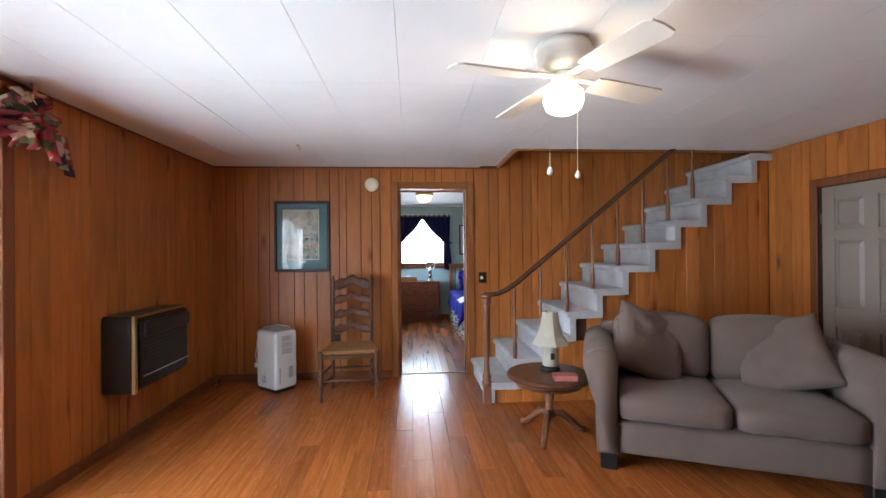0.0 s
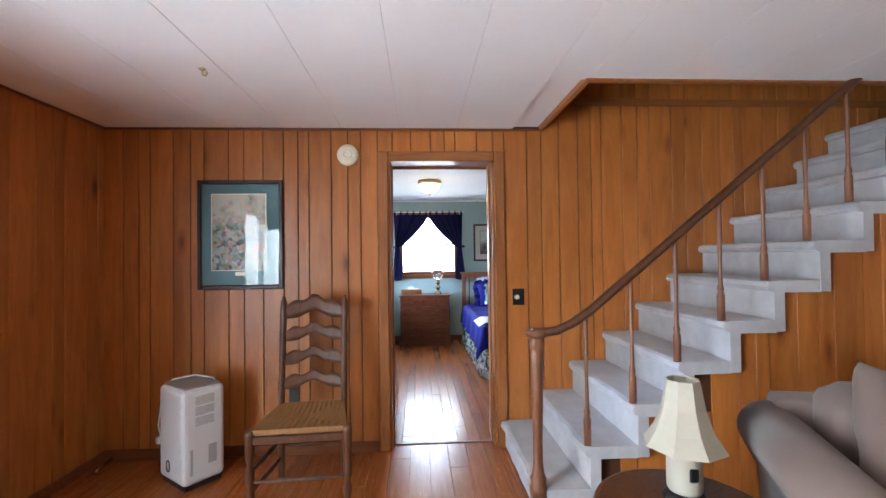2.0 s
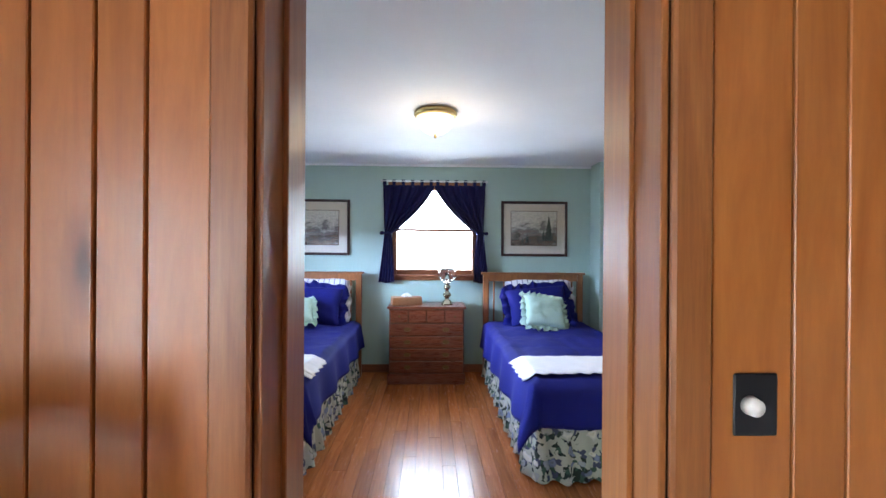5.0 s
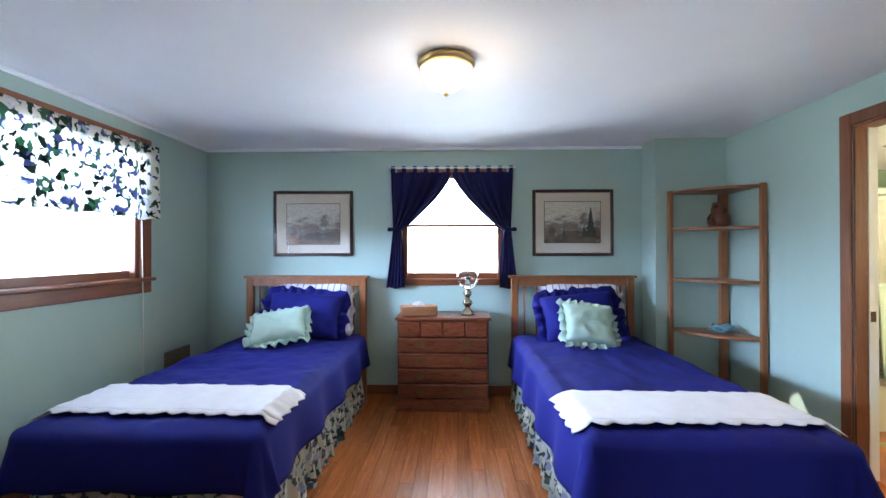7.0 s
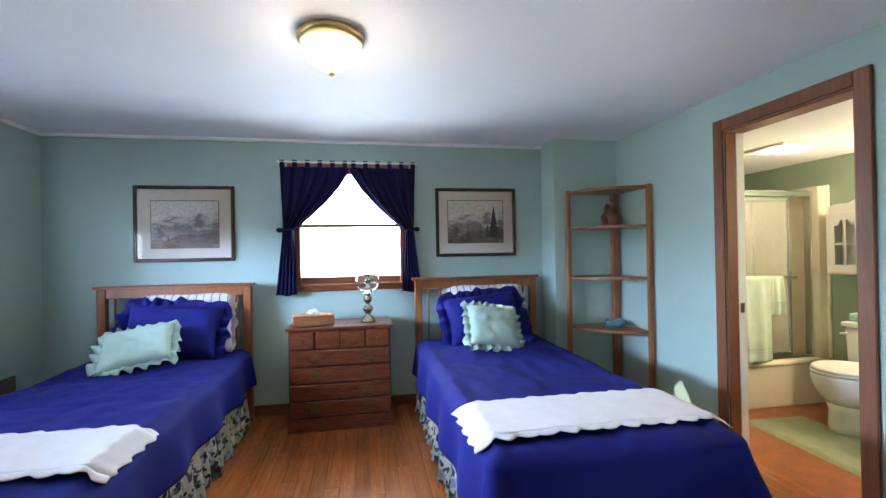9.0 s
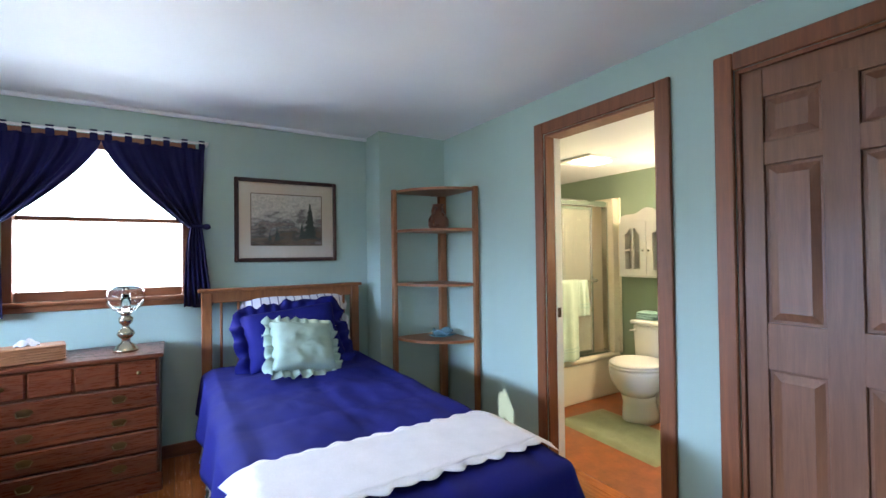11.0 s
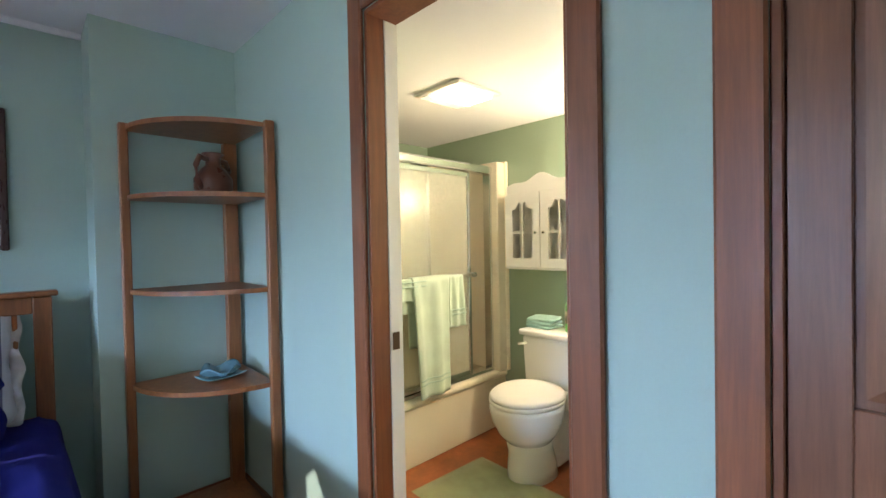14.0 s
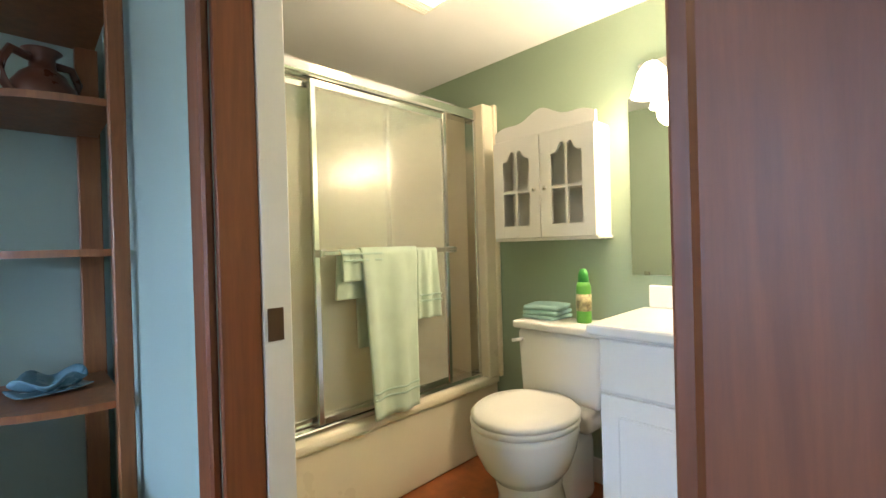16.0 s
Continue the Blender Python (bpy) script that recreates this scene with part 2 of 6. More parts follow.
def box(bm, x0, y0, z0, x1, y1, z1, bevel=0.0, seg=1, m=None):
    r = bmesh.ops.create_cube(bm, size=1.0)
    vs = r["verts"]
    for v in vs:
        v.co = Vector((x0 + (v.co.x + 0.5) * (x1 - x0), y0 + (v.co.y + 0.5) * (y1 - y0), z0 + (v.co.z + 0.5) * (z1 - z0)))
    if bevel:
        es = list({e for v in vs for e in v.link_edges})
        out = bmesh.ops.bevel(bm, geom=es, offset=bevel, segments=seg, profile=0.5, affect="EDGES")
        vs = list({v for f in out["faces"] for v in f.verts} | {v for v in vs if v.is_valid})
    if m is not None:
        bmesh.ops.transform(bm, matrix=m, verts=vs)
    return bm


def boxes(*dims, bevel=0.0):
    bm = bmesh.new()
    for d in dims:
        box(bm, *d, bevel=bevel)
    return bm


def cube(x0, y0, z0, x1, y1, z1, bevel=0.0, seg=1):
    return box(bmesh.new(), x0, y0, z0, x1, y1, z1, bevel, seg)


def lathe(profile, seg=24, bm=None, m=None):
    """Turns (radius, height) pairs round the z axis."""
    bm = bm or bmesh.new()
    rings, made = [], []
    for r, z in profile:
        if r < 1e-5:
            ring = [bm.verts.new((0, 0, z))]
        else:
            ring = [bm.verts.new((r * math.cos(2 * math.pi * i / seg), r * math.sin(2 * math.pi * i / seg), z)) for i in range(seg)]
        rings.append(ring)
        made += ring
    for a, b in zip(rings, rings[1:]):
        for i in range(seg):
            j = (i + 1) % seg
            if len(a) == 1 and len(b) == 1:
                continue
            if len(a) == 1:
                bm.faces.new((a[0], b[i], b[j]))
            elif len(b) == 1:
                bm.faces.new((a[i], a[j], b[0]))
            else:
                bm.faces.new((a[i], a[j], b[j], b[i]))
    if m is not None:
        bmesh.ops.transform(bm, matrix=m, verts=made)
    return bm


def tube(points, radius, seg=10, bm=None, flat=1.0):
    """A round bar along points; radius may be a list; flat squashes it."""
    bm = bm or bmesh.new()
    pts = [Vector(p) for p in points]
    rad = radius if isinstance(radius, (list, tuple)) else [radius] * len(pts)
    rings = []
    up = Vector((0, 0, 1))
    for i, p in enumerate(pts):
        d = (pts[min(i + 1, len(pts) - 1)] - pts[max(i - 1, 0)]).normalized()
        side = d.cross(up)
        if side.length < 0.05:
            side = Vector((1, 0, 0))
        side.normalize()
        over = side.cross(d).normalized()
        rings.append([bm.verts.new(p + rad[i] * (math.cos(a) * side + math.sin(a) * flat * over)) for a in (2 * math.pi * k / seg for k in range(seg))])
    for a, b in zip(rings, rings[1:]):
        for i in range(seg):
            j = (i + 1) % seg
            bm.faces.new((a[i], a[j], b[j], b[i]))
    bm.faces.new(rings[0][::-1])
    bm.faces.new(rings[-1])
    return bm


def sheet(nu, nv, fn, thick=0.0, bm=None):
    """A cloth: fn(u, v) gives the place for u, v in 0..1; thick doubles it."""
    bm = bm or bmesh.new()
    g = [[bm.verts.new(fn(i / nu, j / nv)) for j in range(nv + 1)] for i in range(nu + 1)]
    fs = [bm.faces.new((g[i][j], g[i + 1][j], g[i + 1][j + 1], g[i][j + 1])) for i in range(nu) for j in range(nv)]
    if thick:
        bmesh.ops.recalc_face_normals(bm, faces=fs)
        bmesh.ops.solidify(bm, geom=fs, thickness=thick)
    return bm


def prism(outline, y0, y1, bm=None):
    """An outline of (x, z) pulled from y0 to y1."""
    bm = bm or bmesh.new()
    a = [bm.verts.new((x, y0, z)) for x, z in outline]
    b = [bm.verts.new((x, y1, z)) for x, z in outline]
    bm.faces.new(a)
    bm.faces.new(b[::-1])
    n = len(a)
    for i in range(n):
        bm.faces.new((a[i], b[i], b[(i + 1) % n], a[(i + 1) % n]))
    return bm


def wall(name, bm, material, label):
    return tagged(part(name, bm, material), label, "wall", kind="structure")


# ---- the large structure ----
LX0, LX1, LY0, LY1, LZ = -2.14, 3.29, -2.6, 4.575, 2.266
BX0, BX1, BY0, BY1, BZ = -2.12, 2.48, 4.83, 8.53, 2.265
DX0, DX1, DZ = -0.198, 0.556, 2.03
DZB = 2.058

floor_living = tagged(part("floor", boxes((LX0 - 0.3, LY0 - 0.3, -0.2, LX1 + 0.3, 4.66, -0.012)), FLOOR_BASE), "reddish-brown laminate boards with a soft sheen", "floor", kind="structure")
floor_bed = tagged(part("floor", boxes((BX0 - 0.2, 4.66, -0.2, 2.6, BY1 + 0.2, -0.012)), FLOOR_BASE), "polished reddish hardwood boards of the bedroom", "floor", kind="structure")
floor_bath = tagged(part("floor", boxes((2.6, 5.0, -0.2, 4.3, 8.75, 0.0)), BATH_FLOOR), "orange-brown vinyl bathroom floor", "floor", kind="structure")

# living room: the wall to the bedroom is shared, panelled on this side
wall_north = wall("wall_north", boxes((LX0 - 0.2, LY1, 0, DX0, 4.70, 3.6), (DX1, LY1, 0, LX1 + 1.5, 4.70, 3.6), (DX0, LY1, DZB, DX1, 4.70, 3.6)), PANEL_BACK, "knotty wood plank panelling with dark grooves")
wall_bed_south = wall("wall_south", boxes((BX0 - 0.2, 4.70, 0, DX0, BY0, 2.6), (DX1, 4.70, 0, BX1 + 0.2, BY0, 2.6), (DX0, 4.70, DZB, DX1, BY0, 2.6)), TEAL, "teal painted bedroom wall with a doorway")
GY0, GY1, GZ = 0.55, 2.17, 2.04
wall_west = wall("wall_west", boxes((LX0 - 0.16, LY0, 0, LX0, GY0, 2.6), (LX0 - 0.16, GY1, 0, LX0, LY1, 2.6), (LX0 - 0.16, GY0, GZ, LX0, GY1, 2.6)), PANEL_BACK, "wood plank panelled wall beside a glazed door")
EY0, EY1, EZ = 2.40, 3.17, 1.85
wall_east = wall("wall_east", boxes((LX1, LY0, 0, LX1 + 0.12, EY0, 3.6), (LX1, EY1, 0, LX1 + 0.12, 3.68, 3.6), (LX1, EY0, EZ, LX1 + 0.12, EY1, 3.6)), PANEL_BACK, "wood plank panelled wall with a white door")
wall_south = wall("wall_south", boxes((LX0 - 0.2, LY0 - 0.15, 0, LX1 + 0.2, LY0, 2.6)), PANEL_BACK, "plain brown panelled wall")
stairwell = wall("wall_stairwell", boxes((0.80, 3.60, 2.36, 0.90, LY1, 3.6), (0.90, 3.58, 2.36, LX1 + 1.5, 3.68, 3.6), (LX1 + 1.4, 3.68, 0, LX1 + 1.5, LY1, 3.6)), WHITE, "white painted walls of the upper stairwell")
tagged(part("ceiling_upper", boxes((0.7, 3.5, 3.6, LX1 + 1.6, 4.75, 3.7)), CEIL), "white upper stairwell ceiling", "ceiling", kind="structure")


def board_ceiling(name, x0, y0, x1, y1, z, w, label, hole=None):
    bm = bmesh.new()
    x = x0
    while x < x1 - 0.01:
        xe = min(x + w, x1)
        spans = [(y0, y1)]
        if hole and xe > hole[0] + 0.01:
            spans = [(y0, hole[1])]
        if hole and x < hole[0] < xe - 0.01:
            xe = hole[0]
        for a, b in spans:
            n = max(1, round((b - a) / 2.44))
            for k in range(n):
                box(bm, x + 0.0008, a + (b - a) * k / n + 0.0006, z, xe - 0.0008, a + (b - a) * (k + 1) / n - 0.0006, z + 0.02, 0.0012)
        x = xe
    box(bm, x0, y0, z + 0.02, x1 if not hole else hole[0], y1, z + 0.09)
    if hole:
        box(bm, hole[0], y0, z + 0.02, x1, hole[1], z + 0.09)
    return tagged(part(name, bm, CEIL), label, "ceiling", kind="structure")


board_ceiling("ceiling", LX0, LY0, LX1, LY1, LZ, 0.405, "white painted ceiling boards with fine joints", hole=(0.90, 3.68))
tagged(part("ceiling", boxes((BX0 - 0.2, 4.7, BZ, BX1 + 0.1, BY1 + 0.1, BZ + 0.1)), CEIL), "smooth white painted bedroom ceiling", "ceiling", kind="structure")
tagged(part("ceiling", boxes((2.58, 5.0, 2.035, 4.3, 8.75, 2.15)), CEIL), "cream-lit white bathroom ceiling", "ceiling", kind="structure")

# bedroom shell
NX0, NX1, NZ0, NZ1 = -0.29, 0.63, 1.03, 2.02
wall_bn = wall("wall_north_bedroom", boxes((BX0 - 0.2, BY1, 0, NX0, BY1 + 0.14, 2.6), (NX1, BY1, 0, BX1 + 0.12, BY1 + 0.14, 2.6), (NX0, BY1, 0, NX1, BY1 + 0.14, NZ0), (NX0, BY1, NZ1, NX1, BY1 + 0.14, 2.6)), TEAL, "teal painted bedroom wall with a window")
wall("wall_pier", cube(1.89, 8.26, 0, BX1, BY1 - 0.0, BZ), TEAL, "boxed-in teal pier in the bedroom corner")
WY0, WY1, WZ0, WZ1 = 6.12, 7.66, 1.10, 2.05
wall_bw = wall("wall_west_bedroom", boxes((BX0 - 0.14, BY0, 0, BX0, WY0, 2.6), (BX0 - 0.14, WY1, 0, BX0, BY1, 2.6), (BX0 - 0.14, WY0, 0, BX0, WY1, WZ0), (BX0 - 0.14, WY0, WZ1, BX0, WY1, 2.6)), TEAL, "teal painted wall with a wide low window")
PY0, PY1 = 6.355, 7.09
PYM = (PY0 + PY1) / 2
CYM = (5.375 + 6.02) / 2
CY0, CY1 = 5.375, 6.02
wall_be = wall("wall_east_bedroom", boxes((BX1, PY1, 0, 2.54, BY1, 2.6), (BX1, CY1, 0, 2.54, PY0, 2.6), (BX1, BY0, 0, 2.54, CY0, 2.6), (BX1, CY0, DZ, 2.54, CY1, 2.6), (BX1, PY0, DZ, 2.54, PY1, 2.6)), TEAL, "teal painted wall with two doorways")
wall("wall_west_bath", boxes((2.54, PY1, 0, 2.60, 8.53, 2.3), (2.54, CY1 + 0.02, 0, 2.60, PY0, 2.3), (2.54, PY0, DZ, 2.60, PY1, 2.3), (2.62, 4.7, 0, 2.68, CY1 + 0.02, 2.3)), BATH_GREEN, "green painted bathroom wall beside the doorway")
wall("wall_east_bath", cube(4.07, 5.0, 0, 4.2, 8.75, 2.3), BATH_GREEN, "soft green painted bathroom wall")
wall("wall_north_bath", cube(2.5, 8.53, 0, 4.07, 8.65, 2.3), BATH_GREEN, "soft green painted bathroom wall above the tub")
wall("wall_south_bath", cube(2.6, 6.02, 0, 4.07, 6.06, 2.3), BATH_GREEN, "green painted end wall of the bathroom")


OUTSIDE = plain("bright_overcast_outside", (0.9, 0.96, 1.0), 1.0, 0, 4.2)
for d in ((-2.2, 12, 0.2, 2.4, 12.02, 3.4), (-4.62, 1.5, -0.2, -4.6, 13.0, 3.4), (-3.32, -0.6, -0.1, -3.3, 3.4, 3.2)):
    tagged(part("backdrop", boxes(d), OUTSIDE), "overexposed bright daylight beyond the window", "backdrop", kind="structure")


# ---- trim, casings, skirting ----
def casing(name, x, y0, y1, top, face, w=0.073, t=0.018, label=""):
    """Flat mitred casing round an opening in a wall of constant x."""
    th = thing(name, x, (y0 + y1) / 2, 0, 0, label, "door frame", kind="structure")
    h = (y1 - y0) / 2
    s = face
    for a, b in ((-h - w, -h), (h, h + w)):
        part("jamb_casing", cube(min(0, s * t), a, 0, max(0, s * t), b, top + w, 0.005), TRIM, th)
    part("head_casing", cube(min(0, s * t * 0.98), -h, top, max(0, s * t * 0.98), h, top + w, 0.005), TRIM, th)
    return th


frame_bath = casing("door_frame_1", BX1, PY0, PY1, DZ, -1, label="reddish stained wood casing of the bathroom doorway")
for y0, y1 in ((PY1 - 0.014, PY1), (PY0, PY0 + 0.014)):
    part("jamb", cube(0, y0 - PYM, 0, 0.07, y1 - PYM, DZ, 0.002), TRIM, frame_bath)
    part("jamb_inner", cube(0.071, y0 - PYM - 0.002, 0, 0.125, y1 - PYM + 0.002, DZ, 0.002), WHITE, frame_bath, "white painted inner jamb")
part("head_jamb", cube(0, PY0 - PYM + 0.015, DZ - 0.014, 0.12, PY1 - PYM - 0.015, DZ), TRIM, frame_bath)
part("strike_plate", cube(0.078, PY1 - PYM - 0.0185, 0.905, 0.108, PY1 - PYM - 0.016, 0.965, 0.001), plain("bronze", (0.12, 0.07, 0.045), 0.35, 0.7), frame_bath, "small metal strike plate")
frame_closet = casing("door_frame_2", BX1, CY0, CY1, DZ, -1, label="reddish stained wood casing of the closet door")
for y0, y1 in ((CY1 - 0.016, CY1), (CY0, CY0 + 0.016)):
    part("jamb", cube(0, y0 - CYM, 0, 0.115, y1 - CYM, DZ, 0.002), TRIM, frame_closet)
part("head_jamb", cube(0, CY0 - CYM + 0.017, DZ - 0.016, 0.115, CY1 - CYM - 0.017, DZ), TRIM, frame_closet)

frame_bed = thing("door_frame_3", (DX0 + DX1) / 2, LY1, 0, 0, "light brown wood casing of the bedroom doorway", "door frame", kind="structure")
hw = (DX1 - DX0) / 2
for face, y in ((-1, -0.012), (1, BY0 - LY1)):
    a, b = (y - 0.02, y) if face < 0 else (y, y + 0.018)
    for x0, x1 in ((-hw - 0.075, -hw), (hw, hw + 0.075)):
        part("jamb_casing", cube(x0, a, 0, x1, b, DZ + 0.07, 0.006), CASING, frame_bed)
    part("head_casing", cube(-hw, a + 0.001, DZ, hw, b - 0.001, DZ + 0.07, 0.006), CASING_X, frame_bed)
for x0, x1 in ((-hw - 0.001, -hw + 0.014), (hw - 0.014, hw + 0.001)):
    part("jamb", cube(x0, -0.011, 0, x1, BY0 - LY1 - 0.001, DZB, 0.002), CASING, frame_bed)
for x0, x1 in ((-hw + 0.0145, -hw + 0.026), (hw - 0.026, hw - 0.0145)):
    part("stop", cube(x0, 0.09, 0, x1, 0.125, DZ - 0.03, 0.002), CASING, frame_bed)
part("head_jamb", cube(-hw + 0.015, -0.011, DZB - 0.014, hw - 0.015, BY0 - LY1 - 0.001, DZB - 0.0005), CASING_X, frame_bed)
tagged(part("threshold", cube(DX0 + 0.015, 4.645, 0.001, DX1 - 0.015, 4.675, 0.006, 0.002), TRIM_X), "thin wooden threshold strip between the floors", "threshold", kind="structure")


def skirting(x0, y0, x1, y1, h=0.085, mat=None, label="reddish stained wooden skirting board"):
    tagged(part("baseboard", cube(x0, y0, 0.0, x1, y1, h, 0.004), mat or TRIM_X), label, "skirting board", kind="structure")


skirting(BX0 + 0.002, BY1 - 0.014, 1.888, BY1 - 0.001)
skirting(1.89, 8.245, BX1 - 0.016, 8.258)
skirting(BX1 - 0.014, PY1 + 0.08, BX1 - 0.001, 8.244)
skirting(BX1 - 0.014, CY1 + 0.08, BX1 - 0.001, PY0 - 0.08)
skirting(BX0 + 0.001, BY0 + 0.02, BX0 + 0.014, BY1 - 0.016)
skirting(LX0 + 0.014, LY1 - 0.026, DX0 - 0.077, LY1 - 0.0125, 0.075)
skirting(LX0 + 0.0125, GY1 + 0.1, LX0 + 0.026, LY1 - 0.028, 0.075)
skirting(4.055, 6.9, 4.069, 7.76, 0.11, WHITE, "white painted bathroom skirting board")
for d in ((BX0, BY1 - 0.03, 1.89, BY1 - 0.001), (BX0 + 0.001, BY0, BX0 + 0.03, BY1 - 0.031)):
    tagged(part("trim", cube(d[0], d[1], BZ - 0.028, d[2], d[3], BZ - 0.001, 0.008, 2), CEIL), "thin white ceiling moulding", "moulding", kind="structure")
for d in ((LX0 + 0.013, LY1 - 0.03, 0.9, LY1 - 0.0125), (LX0 + 0.0125, LY0, LX0 + 0.03, LY1 - 0.031)):
    tagged(part("trim", cube(d[0], d[1], LZ - 0.018, d[2], d[3], LZ - 0.001, 0.004), TRIM_X), "narrow dark wood ceiling strip", "moulding", kind="structure")
for d in ((0.885, 3.66, 0.915, LY1 - 0.013), (0.916, 3.66, LX1 - 0.013, 3.70)):
    tagged(part("trim", cube(d[0], d[1], LZ - 0.012, d[2], d[3], LZ + 0.1, 0.003), CASING), "dark wood edge strip of the stair opening", "moulding", kind="structure")
tagged(part("trim", cube(0.92, LY1 - 0.022, 2.44, 4.5, LY1 - 0.0125, 2.49, 0.003), CASING_X), "wooden strip across the stair wall panelling", "moulding", kind="structure")


# ---- soft things ----
def puff(w, h, t, n=16, sag=0.0, seed=0.0, bm=None, square=4.0, crease=0.005):
    """A pillow lying in the xz plane, thickest in the middle, standing on z = 0."""
    bm = bm or bmesh.new()
    def at(u, v, side):
        x, z = 2 * u - 1, 2 * v - 1
        k = max(0.0, (1 - abs(x) ** square)) * max(0.0, (1 - abs(z) ** square))
        pinch = 1 - 0.07 * (1 - abs(x)) * abs(z) ** 2
        pz = 1 - 0.07 * (1 - abs(z)) * abs(x) ** 2
        wr = noise.noise((x * 2.6 + seed, z * 2.6, side)) * 0.016 + noise.noise((x * 5 + z * 2 + seed, z * 9 - x * 3, side)) * crease + noise.noise((x * 17 + seed, z * 11, side)) * 0.003
        y = side * t / 2 * math.sqrt(k) + (wr * k if k > 0 else 0)
        return Vector((x * w / 2 * pz, y, (z * pinch * 0.5 + 0.5) * h - sag * (1 - x * x) * v))
    for side in (-1, 1):
        sheet(n, n, lambda u, v: at(u, v, side), bm=bm)
    bmesh.ops.remove_doubles(bm, verts=bm.verts, dist=0.0005)
    return bm


def ruffle(w, h, depth, waves=23, bm=None, off=0.0):
    """A gathered edge round a pillow of w by h."""
    pts = []
    per = 2 * (w + h)
    n = waves * 6
    def edge(s):
        s = s % per
        if s < w:
            return (s - w / 2, 0, 0, -1)
        s -= w
        if s < h:
            return (w / 2, s, 1, 0)
        s -= h
        if s < w:
            return (w / 2 - s, h, 0, 1)
        s -= w
        return (-w / 2, h - s, -1, 0)
    def at(u, v):
        x, z, nx, nz = edge(u * per)
        x2, z2, mx, mz = edge(u * per + 0.03)
        x1, z1, lx, lz = edge(u * per - 0.03)
        ax, az = nx + mx + lx, nz + mz + lz
        l = math.hypot(ax, az) or 1
        wob = math.sin(u * waves * 2 * math.pi + 2 * math.sin(u * 17)) * 0.016 + math.sin(u * waves * 5.1) * 0.009
        d = depth * v * (1 + 0.16 * math.sin(u * waves * 4.3) + 0.35 * noise.noise((u * 19, 3, 1 + w)))
        inset = -0.012
        return Vector((x + ax / l * (d + inset), wob * (0.3 + v), z + az / l * (d + inset)))
    return sheet(n, 2, at, 0.002, bm)


def pillow(name, w, h, t, material, m, label, ruff=0.0, ruff_mat=None, seed=0.0, group=""):
    th = new(name)
    th.empty_display_size = 0.1
    th.matrix_basis = m
    tagged(th, label, "pillow", group)
    part("case", puff(w, h, t, 30, seed=seed), material, th, smooth=True)
    if ruff:
        part("ruffle", ruffle(w * 0.97, h * 0.97, ruff), ruff_mat or material, th, smooth=True)
    return th


def soft_box(x0, y0, z0, x1, y1, z1, r=0.05, puffy=0.02, n=7):
    """A cushion block with round edges and crowned faces."""
    bm = bmesh.new()
    box(bm, -1, -1, -1, 1, 1, 1)
    bmesh.ops.subdivide_edges(bm, edges=bm.edges[:], cuts=n, use_grid_fill=True)
    hx, hy, hz = (x1 - x0) / 2, (y1 - y0) / 2, (z1 - z0) / 2
    c = Vector(((x0 + x1) / 2, (y0 + y1) / 2, (z0 + z1) / 2))
    for v in bm.verts:
        p = v.co.copy()
        q = Vector((p.x * hx, p.y * hy, p.z * hz))
        inner = Vector((max(-hx + r, min(hx - r, q.x)), max(-hy + r, min(hy - r, q.y)), max(-hz + r, min(hz - r, q.z))))
        d = q - inner
        if d.length > 1e-6:
            q = inner + d.normalized() * r
        crown = puffy * (1 - p.x ** 2) * (1 - p.y ** 2)
        crown2 = puffy * (1 - p.x ** 2) * (1 - p.z ** 2)
        q += Vector((0, crown2 * p.y, crown * p.z))
        q += Vector((0, 0, 0.004 * noise.noise((q.x * 6, q.y * 6, q.z * 6))))
        v.co = q + c
    return bm


